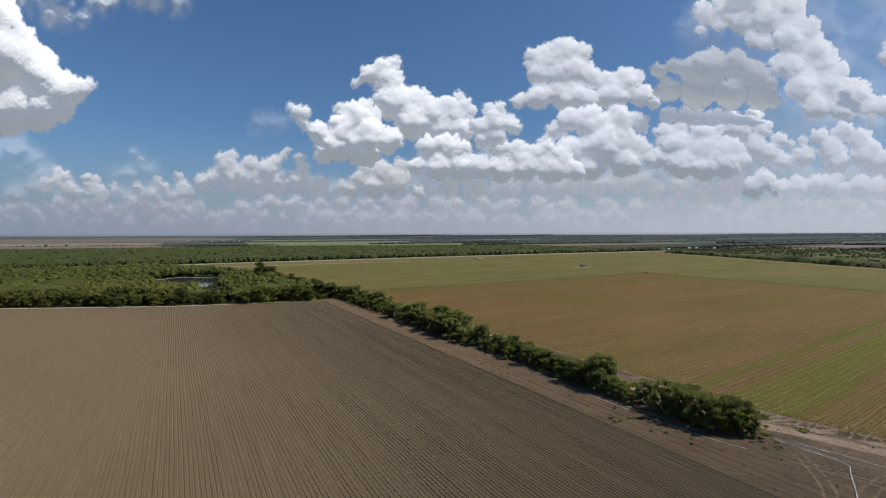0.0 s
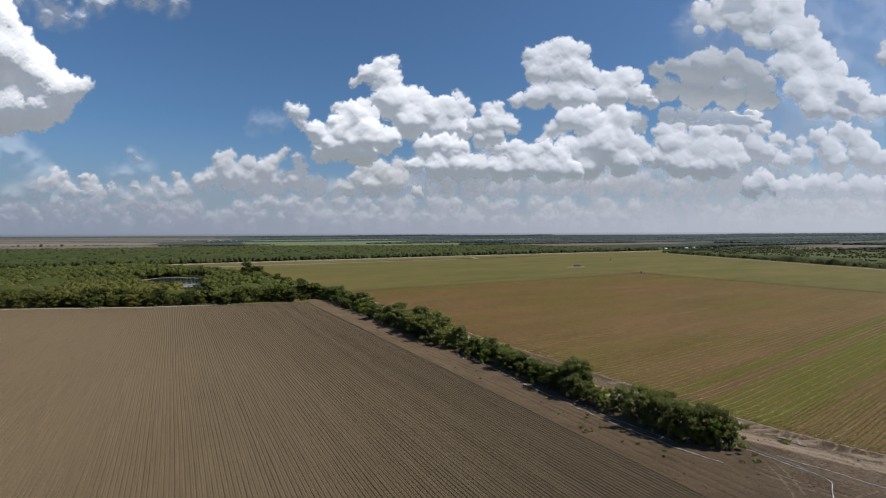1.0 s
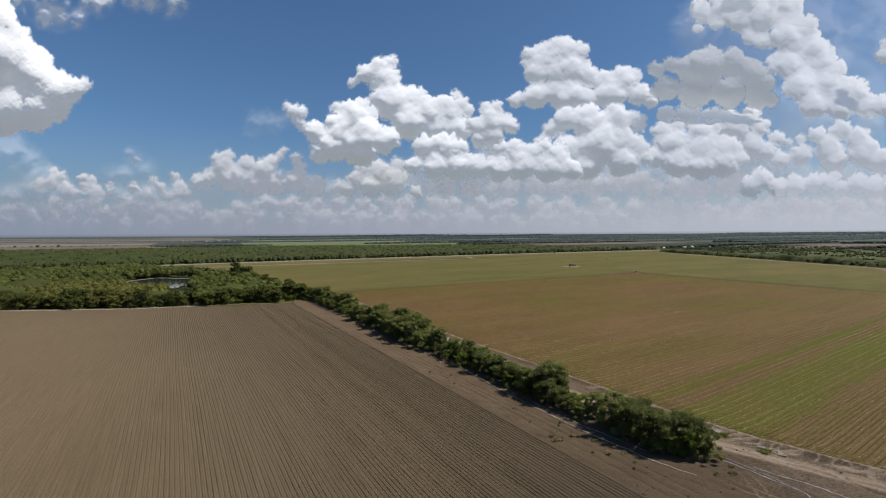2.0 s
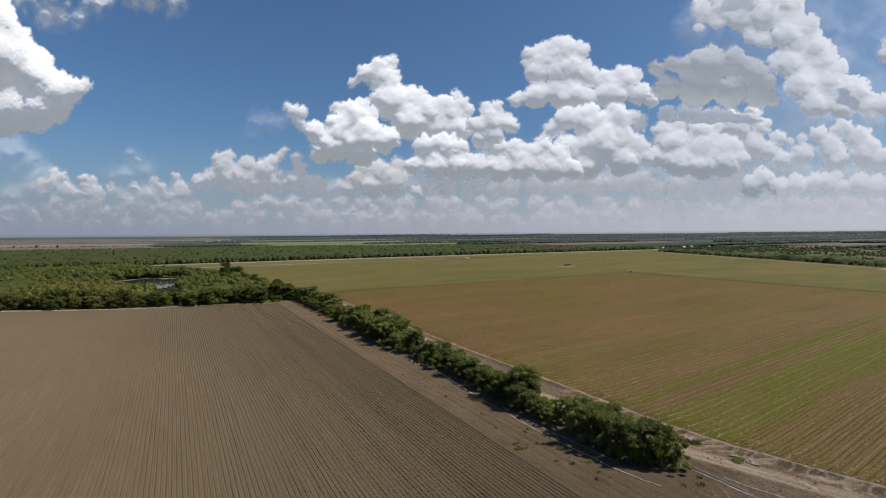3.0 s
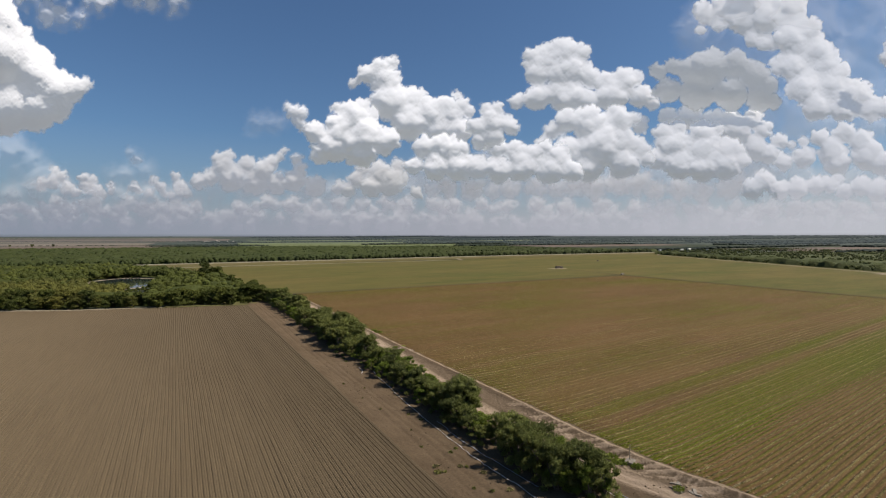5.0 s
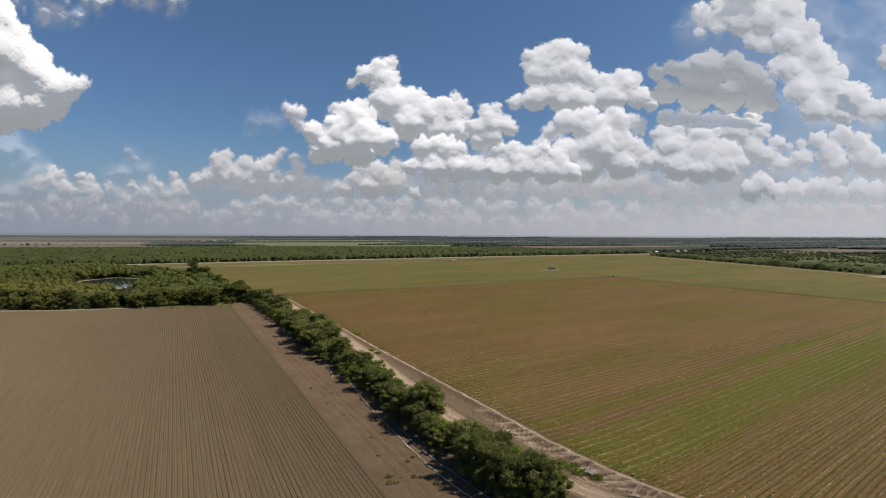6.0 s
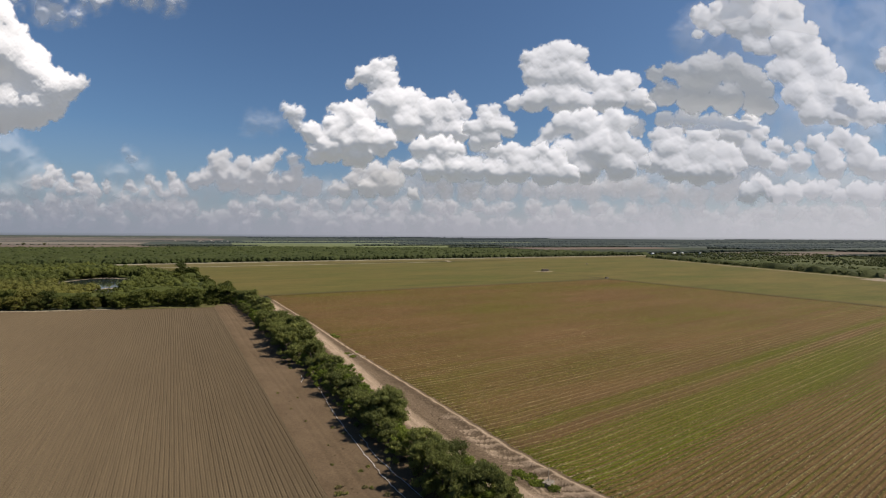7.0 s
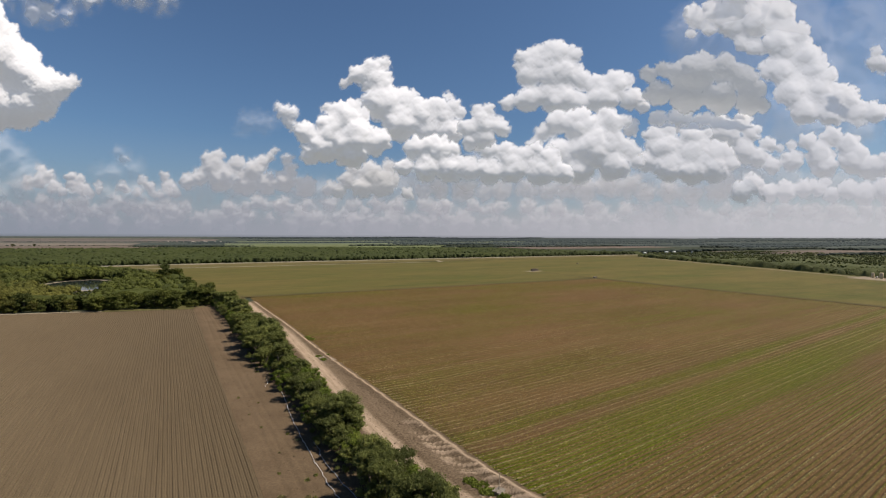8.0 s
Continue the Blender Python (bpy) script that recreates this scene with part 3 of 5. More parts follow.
crop_field()
flat_patch("green_field", GREEN_FIELD, ((26, 271.5), (346, 271.5), (346, 616), (-60, 626)), "olive green field of low crop", "field", 0.05)
flat_patch("grass_corner", GRASS, ((-6, 226), (30, 243), (32, 298), (-30, 300)), "rough grass at the end of the hedge", "grass", 0.0)
flat_patch("green_field_east", GREEN_FIELD, ((346, -140), (530, -140), (860, 640), (346, 616)), "olive green field of low crop", "field", 0.05)
flat_patch("green_field_west", GREEN_FIELD, ((-120, 560), (28, 470), (28, 624), (-120, 632)), "olive green field of low crop", "field", 0.06)
flat_patch("cross_track", DAMP, ((29, 265.5), (352, 265.5), (352, 273.5), (29, 273.5)), "dark earth track between two fields", "track", 0.22)
flat_patch("long_track", DAMP, ((342.5, -130), (350.0, -130), (350.0, 290), (342.5, 290)), "dark earth track between two fields", "track", 0.24)
flat_patch("farm_track", DAMP, ((27.5, 243), (30.5, 243), (30.5, 266), (27.5, 266)), "worn dirt farm track beside the hedge", "track", 0.10)
flat_patch("pump_track", DAMP, ((346, 286), (350, 286), (360, 362), (356, 362)), "dark earth track between two fields", "track", 0.13)

CHALK = pasture("pale_gravel", (0.150, 0.135, 0.098), (0.175, 0.158, 0.118), (0.130, 0.120, 0.075))
flat_patch("levee_foot_track", CHALK, ((-60, 606), (345, 603), (345, 611), (-60, 615)), "pale dry strip along the foot of the levee", "track", 0.16)
flat_patch("field_end_track", DUST, ((-166, 284.5), (-83, 247.0), (-83, 250.5), (-166, 289.0)), "pale dirt strip between the ploughed field and the wood", "track", 0.12)
flat_patch("field_end_track", DUST, ((-340, 369.5), (-166, 284.5), (-166, 289.0), (-340, 375)), "pale dirt strip between the ploughed field and the wood", "track", 0.12)
flat_patch("field_end_grass", GRASS, ((-42, 237.0), (-2, 226.0), (2, 236.0), (-40, 241.0)), "yellow-green grass at the corner of the ploughed field", "grass", 0.15)
flat_patch("field_end_track", DUST, ((-83, 247.0), (-42, 237.5), (-42, 240.5), (-83, 250.5)), "pale dirt strip between the ploughed field and the wood", "track", 0.12)

# levee with its pale track
def levee():
    ns = np.linspace(-420, 905, 90)
    prof_u = np.array([618, 624, 632, 634, 641, 643, 654])
    prof_z = np.array([0.0, 0.8, 3.2, 3.5, 3.5, 3.2, 0.0])
    uu, nn = np.meshgrid(prof_u, ns, indexing="ij")
    v = G(nn.ravel(), (uu + 10 * np.sin(nn * 0.004)).ravel())
    v[:, 2] += np.repeat(prof_z, len(ns)) + 0.05
    b = len(ns)
    i = (np.arange(6)[:, None] * b + np.arange(b - 1)[None, :]).ravel()
    f = np.stack([i, i + b, i + b + 1, i + 1], -1)
    thing("levee", mesh_np("levee", v, f, True), LEVEE_GRASS, "long low grassy levee at the far edge of the fields", "levee", kind="structure")
    for name in ("levee_track",):
        off = 10 * np.sin(ns * 0.004)
        vv = np.concatenate([G(ns, 631.0 + off, 3.02), G(ns, 631.8 + off, 3.30), G(ns, 633.8 + off, 3.62), G(ns, 641.0 + off, 3.62)])
        i = (np.arange(3)[:, None] * b + np.arange(b - 1)[None, :]).ravel()
        thing(name, mesh_np(name, vv, np.stack([i, i + b, i + b + 1, i + 1], -1)), CHALK, "pale dirt track along the levee top", "track", kind="structure")


levee()
flat_patch("ramp_track", DUST, ((372, 640), (378, 640), (358, 588), (350, 588)), "pale dirt ramp off the levee", "track", 0.9)
flat_patch("house_track", DUST, ((896, 650), (905, 650), (800, 578), (792, 580)), "pale dirt ramp off the levee", "track", 0.5)
flat_patch("brush_track", DUST, ((560, 90), (566, 90), (792, 560), (786, 562)), "pale dirt track beside the brush", "track", 0.2)

# distant fields
for mat, lift, cs, lab in (
    (FAR_TAN, 0.5, ((-900, 2350), (-150, 2350), (-120, 2800), (-900, 2900)), "distant pale stubble field"),
    (FAR_BROWN, 0.5, ((-900, 1650), (-60, 1500), (-20, 2250), (-900, 2300)), "distant brown field"),
    (FAR_GREEN, 0.5, ((150, 1640), (900, 1420), (1350, 2500), (250, 2700)), "distant pale green field"),
    (FAR_BROWN, 0.5, ((1050, 1180), (1750, 1180), (1900, 1420), (1100, 1500)), "distant brown field"),
    (FAR_BROWN, 0.5, ((1330, 520), (1900, 520), (1900, 720), (1330, 790)), "distant brown field"),
    (MEADOW, 0.3, ((640, 60), (1350, 100), (1350, 560), (830, 580)), "rough green meadow beyond the brush"),
    (FAR_GREEN, 0.5, ((1500, 2150), (2100, 2150), (2100, 2600), (1500, 2600)), "distant pale green field"),
    (FAR_TAN, 0.9, ((-1700, 2960), (150, 3020), (200, 3140), (-1700, 3120)), "distant pale stubble field"),
    (FAR_BROWN, 0.9, ((-1700, 3240), (250, 3280), (300, 3620), (-1700, 3600)), "distant brown field"),
    (FAR_TAN, 0.9, ((-1900, 3720), (200, 3740), (200, 3860), (-1900, 3850)), "distant pale stubble field"),
    (FAR_GREEN, 0.9, ((350, 2900), (1500, 2800), (1500, 3050), (350, 3180)), "distant pale green field"),
    (FAR_TAN, 0.4, ((-420, 560), (-230, 560), (-230, 640), (-420, 640)), "pale stubble field behind the wood"),
):
    flat_patch("distant_field", mat, cs, lab, "field", lift)

# ---------------------------------------------------------------- trees
def leaf_cloud(centres, radii, count, size, seed, flat=0.8):
    r = np.random.default_rng(seed)
    w = radii ** 2
    pick = r.choice(len(centres), count, p=w / w.sum())
    d = r.normal(size=(count, 3))
    d /= np.linalg.norm(d, axis=1)[:, None]
    d[:, 2] = np.where(d[:, 2] < -0.3, -d[:, 2] * 0.6, d[:, 2])
    rad = radii[pick] * (0.60 + 0.62 * r.random(count))
    p = centres[pick] + d * rad[:, None] * np.array((1, 1, flat))
    nrm = d + 0.7 * r.normal(size=(count, 3))
    nrm /= np.linalg.norm(nrm, axis=1)[:, None]
    a = np.cross(nrm, r.normal(size=(count, 3)))
    a /= np.linalg.norm(a, axis=1)[:, None]
    b = np.cross(nrm, a)
    s = size * (0.55 + 0.9 * r.random(count))[:, None]
    v = np.stack([p - a * s, p - b * s * 0.55 + nrm * s * 0.15, p + a * s, p + b * s * 0.55 + nrm * s * 0.15], 1).reshape(-1, 3)
    i = np.arange(count) * 4
    f = np.concatenate([np.stack([i, i + 1, i + 2], -1), np.stack([i, i + 2, i + 3], -1)])
    return v, f


def lumps(centres, radii, sub, seed, flat=0.85, rough=0.35):
    iv, jf = ICO[sub]
    c = np.repeat(centres, len(iv), 0)
    q = np.tile(iv, (len(centres), 1))
    rr = np.repeat(radii, len(iv))
    k = 1 + rough * fbm(q * 1.6 + c * 0.71, seed, 3)
    v = c + q * (rr * k)[:, None] * np.array((1, 1, flat))
    f = (np.arange(len(centres)) * len(iv))[:, None, None] + jf[None]
    return v, f.reshape(-1, 3)


def join(*vf):
    vs, fs, o = [], [], 0
    for v, f in vf:
        vs.append(v)
        fs.append(f + o)
        o += len(v)
    return np.concatenate(vs), np.concatenate(fs)


def crown_clumps(seed, h, w, low, count):
    r = np.random.default_rng(seed)
    t = r.random(count)
    ang = r.random(count) * 2 * np.pi
    z = low + (h * 0.86 - low) * t ** 0.8
    k = np.sqrt(np.clip(1 - ((z - (low + 0.38 * (h - low))) / (h * 0.62)) ** 2, 0.05, 1))
    rad = w * k * np.sqrt(r.random(count)) * 0.85
    c = np.stack([rad * np.cos(ang), rad * np.sin(ang), z], -1)
    return c, (0.085 + 0.095 * r.random(count)) * h * 0.9


def tree_meshes(seed, h, w, low, leaves, size, clumps=16):
    c, rr = crown_clumps(seed, h, w, low, clumps)
    v, f = join(lumps(c, rr * 0.62, 1, seed), leaf_cloud(c, rr, leaves, size, seed + 1))
    crown = mesh_np("crown", v, f)
    r = np.random.default_rng(seed + 5)
    bm = bmesh.new()
    for s in range(3):
        ang, lean = r.random() * 6.28, 0.25 * r.random() + 0.08
        top = Vector((math.cos(ang) * lean * h, math.sin(ang) * lean * h, h * 0.55))
        base = Vector((0.15 * math.cos(ang), 0.15 * math.sin(ang), -0.3))
        cyl(bm, base, base.lerp(top, 0.5), 0.035 * h, 0.024 * h, 7)
        cyl(bm, base.lerp(top, 0.48), top, 0.024 * h, 0.012 * h, 6)
        for b in range(3):
            e = Vector(c[r.integers(len(c))])
            cyl(bm, base.lerp(top, 0.45 + 0.2 * b), e, 0.013 * h, 0.004 * h, 5)
    trunk = bpy.data.meshes.new("trunk")
    bm.to_mesh(trunk)
    bm.free()
    return trunk, crown


def tree_kind(seed, h, w, low, leaves, size, leaf, label, group, clumps=54):
    trunk, crown = tree_meshes(seed, h, w, low, leaves, size, clumps)
    ob = empty("tree", pose(0, 0, 0), label, "tree", group)
    part_me("trunk", trunk, BARK, ob)
    part_me("crown", crown, leaf, ob)
    return ob


def plant(kinds, spots):
    """spots: rows of (kind, n, u, scale)."""
    used = set()
    for k, n, u, s in spots:
        m = at_field(n, u, 0, float(rng.random() * 360))
        if k in used:
            ob = copy_thing(kinds[k], m)
        else:
            ob = kinds[k]
            ob.matrix_basis = m
            used.add(k)
        ob.scale = (s, s, s * (1.22 if u < 9 else 1.0) * (0.92 + 0.16 * float(rng.random())))


GH = "trees in the hedgerow"


def hedge_height(u):
    """The hedge swells and thins along its length."""
    return float(np.interp(u, [26, 34, 84, 94, 128, 140, 165, 182, 240], [0.8, 0.84, 0.84, 1.14, 1.2, 0.88, 0.92, 1.08, 1.0]))


hedge_kinds = [
    tree_kind(11, 7.6, 3.6, 0.3, 5200, 0.135, LEAF_HEDGE, "bushy dark green hedgerow tree beside the farm track", GH),
    tree_kind(12, 6.4, 3.8, 0.1, 5000, 0.135, LEAF_HEDGE, "low spreading dark green hedgerow tree", GH),
    tree_kind(13, 8.6, 3.7, 0.5, 5600, 0.135, LEAF_HEDGE, "tall rounded dark green hedgerow tree", GH),
    tree_kind(14, 6.2, 3.9, 0.1, 5000, 0.135, LEAF_BRIGHT, "low bushy fresh green hedgerow tree", GH),
    tree_kind(15, 4.2, 2.6, 0.3, 2800, 0.130, LEAF_HEDGE, "small dark green shrub in the hedgerow", GH, 26),
    tree_kind(16, 4.0, 2.7, 0.3, 2800, 0.130, LEAF_BRIGHT, "small fresh green shrub in the hedgerow", GH, 26),
]
# (kind, n, u, scale) along the hedge, from its near end
HEDGE = [
    (4, 18.6, -15.0, 1.15), (5, 16.8, -13.6, 1.1), (4, 20.2, -11.5, 1.15), (5, 16.0, -9.5, 1.0), (1, 18.0, -12, 1.0), (3, 19.0, -8, 0.95), (1, 16.5, -5, 0.95), (1, 19.5, -2, 0.9), (0, 17.5, 3, 0.85), (4, 20.5, 4, 1.0), (1, 18.5, 8, 0.78),
    (4, 15.5, 10, 0.9), (5, 18.0, 12, 1.1), (4, 16.0, 14.0, 1.05), (5, 18.5, 15.5, 0.95), (4, 17.2, 17.6, 1.1), (5, 18.8, 19.2, 0.9), (2, 19.0, 23, 1.06), (2, 18.2, 24.5, 1.0), (0, 19.6, 21.9, 0.95), (4, 16.5, 22, 1.0), (3, 18.0, 29, 0.78),
]
# farther on the trees follow one another at growing steps, to either side of the hedge's line
for i, k in enumerate("313131303142142201201202101401201010201"):
    side = 1 if i % 2 == 0 else -1
    HEDGE.append((int(k), 18.0 - 0.012 * i + side * (0.6 + 0.7 * float(rng.random())), 33 + 3.7 * i + 0.045 * i * i, 0.9 + 0.14 * float(rng.random())))
HEDGE += [(0, 16.0, 222, 1.0), (0, 14.0, 230, 1.0), (1, 12.0, 237, 1.1), (0, 9.5, 243, 1.0), (1, 13.0, 246, 1.0)]
HEDGE = [(k, n - float(np.interp(u, [-14, -5, 36, 44], [-0.7, 1.7, 1.7, 0.0])), u, s * (1.12 * hedge_height(u) if u > 30 else 1.02)) for k, n, u, s in HEDGE]
for u in np.arange(-9, 236, 7.5):
    if 5 < u < 21:
        continue
    HEDGE.append((int(rng.choice([4, 4, 5, 1])), float(13.9 + rng.random() * 1.3 - 0.012 * u), float(u + rng.normal()), hedge_height(u) * (1.0 + 0.3 * float(rng.random()))))
    HEDGE.append((int(rng.choice([4, 5, 5, 3])), float((21.0 if u > 44 else 18.0) + rng.random() * 1.0 - 0.008 * u), float(u + 3 + rng.normal()), 0.8 + 0.2 * float(rng.random())))
for u in np.arange(30, 236, 5.6):
    HEDGE.append((int(rng.choice([4, 4, 5])), float(17.6 + rng.normal() * 0.9 - 0.006 * u), float(u + rng.normal()), hedge_height(u) * (1.2 + 0.3 * float(rng.random()))))
plant(hedge_kinds, HEDGE)

# crop plants and straw on the nearer rows
def crop_tufts(name, material, count, size, tall, seed, label, cut, every=1):
    r = np.random.default_rng(seed)
    row = r.integers(0, 150 // every, count) * every
    u = -62 + row * 0.95 + 0.5 + r.normal(size=count) * 0.10
    n = crop_edge(u) + 0.6 + 190 * r.random(count) ** 1.5
    keep = fbm(np.stack([n * 0.012, u * 0.09, 0 * n], -1), 77, 3) + 0.5 * (r.random(count) - 0.5) > cut + np.clip((-14 - u) / 10, 0, 1) * 0.5 + np.clip((u - 10) / 60, 0, 1.6) + np.clip((n - 120) / 60, 0, 1.5)
    n, u = n[keep], u[keep]
    u = u + slant(n, u)
    k = len(n)
    p = G(n, u, 0.10)
    out = []
    for j in range(2):
        ang = r.random(k) * 6.283
        s = size * (0.6 + 0.8 * r.random(k))
        a = np.stack([np.cos(ang) * s, np.sin(ang) * s, 0 * s], -1)
        b = np.stack([0.5 * s * r.normal(size=k), 0.5 * s * r.normal(size=k), tall * (0.5 + r.random(k))], -1)
        v = np.stack([p - a, p + a, p + a * 0.7 + b, p - a * 0.7 + b], 1).reshape(-1, 3)
        i = np.arange(k) * 4
        out.append((v, np.concatenate([np.stack([i, i + 1, i + 2], -1), np.stack([i, i + 2, i + 3], -1)])))
    v, f = join(*out)
    return thing(name, mesh_np(name, v, f), material, label, "crop", kind="stuff")


CROP_LEAF = foliage("crop_leaves", (0.092, 0.100, 0.014), (0.116, 0.122, 0.018), (0.140, 0.142, 0.024), 0.05)
STRAW = plain_mat("straw", (0.200, 0.160, 0.080), (0.320, 0.265, 0.150), 0.9, 3.0)
crop_tufts("crop_plants", CROP_LEAF, 26000, 0.12, 0.07, 81, "thin rows of low green crop plants", -0.45)
crop_tufts("straw_stubble", STRAW, 40000, 0.11, 0.05, 82, "short pale straw left between the rows", -0.9, 2)

# wood round the pond
GW = "trees of the pond wood"
wood_kinds = [
    tree_kind(41, 10.0, 4.4, 0.2, 1900, 0.42, LEAF_WOOD, "dark green tree at the edge of the wood", GW),
    tree_kind(42, 8.5, 4.6, 0.2, 1900, 0.42, LEAF_OLIVE, "yellowish olive green tree of the wood", GW),
    tree_kind(43, 12.5, 5.0, 0.6, 2000, 0.45, LEAF_WOOD, "tall rounded dark green tree of the wood", GW),
    tree_kind(44, 6.5, 3.6, 0.1, 1300, 0.40, LEAF_WOOD, "low dark green bush at the edge of the field", GW),
]


def wood_front(n):
    return np.interp(n, [-340, -166, -125, -83, -40, -12, 0, 20], [372, 287, 268, 249, 237, 231, 229, 240])


def in_pond(n, u, grow=0.0):
    return (((n + 70) / (27.0 + grow)) ** 2 + ((u - 410) / (52.0 + grow)) ** 2) < 1


front = []
for i, n in enumerate(np.arange(-250, 8, 3.9)):
    u = float(wood_front(n)) + 5 + 3 * rng.random()
    olive = n < -48
    k = int(rng.choice([1, 3, 1, 0] if olive else [0, 3, 0, 0]))
    front.append((k, float(n + rng.normal() * 1.6), u + 2 * rng.normal(), 0.55 + 0.5 * rng.random()))
    front.append((int(rng.choice([1, 1, 0] if olive else [0, 0, 2])), float(n + rng.normal() * 2), u + 8 + 3 * rng.random(), (0.5 if -80 < n < -38 else 0.80) + 0.3 * rng.random()))
front += [(2, -12, 390, 1.35), (2, -6, 384, 1.2), (2, 2, 330, 0.8), (0, 6, 262, 0.95), (0, 9, 280, 0.95), (0, 2, 300, 1.0), (0, 12, 296, 0.8), (2, -18, 372, 0.9), (0, 4, 350, 0.7), (0, 14, 312, 0.75)]
plant(wood_kinds, front)


def woodland(name, spots, h0, h1, leaf, seed, leaves, size, sub, label, cards=True, low=0.66):
    """Many crowns as one mass."""
    r = np.random.default_rng(seed)
    n, u = spots
    k = len(n)
    h = h0 + (h1 - h0) * r.random(k)
    base = G(n, u)
    cs, rs = [], []
    for j in range(4):
        ang = r.random(k) * 6.283
        off = h * (0.10 + 0.20 * r.random(k)) * (j > 0)
        z = h * (low - 0.31 + 0.25 * r.random(k)) if j else h * low
        cs.append(base + np.stack([off * np.cos(ang), off * np.sin(ang), z], -1))
        rs.append(h * (0.33 if j == 0 else 0.22 + 0.10 * r.random(k)))
    c, rr = np.concatenate(cs), np.concatenate(rs)
    parts = [lumps(c, rr * (0.8 if cards and leaves > 10 else 1.0), sub, seed, 0.95, 0.55)]
    if cards:
        parts.append(leaf_cloud(c, rr * 1.06, int(k * leaves * 1.8), size * 0.62, seed + 3))
    v, f = join(*parts)
    return thing(name, mesh_np(name, v, f, True), leaf, label, "woodland", kind="stuff")


def scatter(n0, n1, u0, u1, count, seed, keep):
    r = np.random.default_rng(seed)
    n, u = n0 + (n1 - n0) * r.random(count), u0 + (u1 - u0) * r.random(count)
    ok = keep(n, u)
    return n[ok], u[ok]


wood_back = lambda n: np.interp(n, [-420, -246, -138, -92, -45, -15, 0], [640, 600, 590, 590, 505, 420, 380])
inside = lambda n, u: (u > wood_front(n) + 16) & (u < wood_back(n)) & ~in_pond(n, u, 5)
sn, su = scatter(-420, 2, 240, 640, 3400, 61, inside)
olive_zone = (su < 430 + 0.25 * sn) & (sn < -62)
cut = (su < 372) & (np.abs(sn + 72) < 50)
sn, su, olive_zone = sn[~cut], su[~cut], olive_zone[~cut]
cn, cu = scatter(-120, -26, 270, 300, 110, 70, lambda n, u: (u > wood_front(n) + 12))
woodland("pond_bushes", (cn[cn > -70], cu[cn > -70]), 2.8, 4.6, LEAF_OLIVE, 71, 60, 0.5, 1, "low green bushes on the near bank of the pond")
cn, cu = scatter(-120, -66, 266, 345, 260, 171, lambda n, u: (u > wood_front(n) + 12) & ~in_pond(n, u, 4))
woodland("near_bank_trees", (cn, cu), 4.8, 7.2, LEAF_OLIVE, 172, 60, 0.6, 1, "olive green trees on the near bank of the pond")
cn, cu = scatter(-90, -46, 296, 368, 220, 72, lambda n, u: ~in_pond(n, u, 2))
en, eu = scatter(-128, -80, 268, 385, 330, 76, lambda n, u: ~in_pond(n, u, 3) & (u > wood_front(n) + 12) & (n < -80 - 0.10 * (u - 300)))
woodland("west_bank_trees", (en, eu), 5.5, 8.5, LEAF_OLIVE, 77, 70, 0.6, 1, "olive trees crowding the west bank of the pond")
en, eu = scatter(-50, -20, 250, 385, 170, 78, lambda n, u: u > wood_front(n) + 12)
woodland("east_bank_trees", (en, eu), 5.5, 9.0, LEAF_WOOD, 79, 60, 0.7, 1, "dark green trees crowding the east bank of the pond")
woodland("pond_reeds", (cn, cu), 1.0, 2.2, LEAF_WOOD, 73, 40, 0.4, 1, "low reeds and bushes on the near bank of the pond")
woodland("wood_canopy", (sn[~olive_zone], su[~olive_zone]), 7, 10.5, LEAF_WOOD, 62, 52, 0.9, 1, "dense dark green wood around the pond")
woodland("olive_wood_canopy", (sn[olive_zone], su[olive_zone]), 6, 9, LEAF_OLIVE, 63, 70, 0.65, 1, "dense yellowish olive wood beside the pond")

bn0, bu0 = scatter(-140, -22, 340, 520, 420, 74, lambda n, u: ~in_pond(n, u, 4) & in_pond(n, u, 30) & ((u > 446) | (n < -98) | ((n > -48) & (u > 390))))
woodland("pond_bank_trees", (bn0, bu0), 5.0, 8.5, LEAF_WOOD, 75, 60, 0.7, 1, "green trees on the banks of the pond")


# pond
def pond():
    a = np.linspace(0, 2 * np.pi, 97)[:-1]
    k = 1 + 0.10 * np.sin(3 * a + 1) + 0.06 * np.sin(5 * a)
    ring = lambda grow, z: G(-70 + (27 + grow) * k * np.cos(a), 410 + (52 + grow) * k * np.sin(a), z)
    m = len(a)
    i = np.arange(m)
    j = (i + 1) % m
    shore = mesh_np("pond_shore", np.concatenate([ring(4.0, 0.06), ring(-1, 0.12)]), np.stack([i, j, j + m, i + m], -1), True)
    thing("pond_shore", shore, DUST, "pale sandy bank around the pond", "bank", kind="structure")
    water = mesh_np("pond_water", np.concatenate([G(np.array([-70.0]), np.array([410.0]), 0.1), ring(0, 0.1)]), np.stack([0 * i, i + 1, j + 1], -1))
    q = Mat("water", 0.05, 0.5)
    q.color((0.020, 0.028, 0.026))
    q.b.inputs["IOR"].default_value = 1.33
    q.bump(q.noise(q.pos((1, 0.4, 1)), 1.5, 3), 0.08, 0.03)
    thing("pond_water", water, q.m, "still grey-blue pond water", "water", kind="structure")


pond()

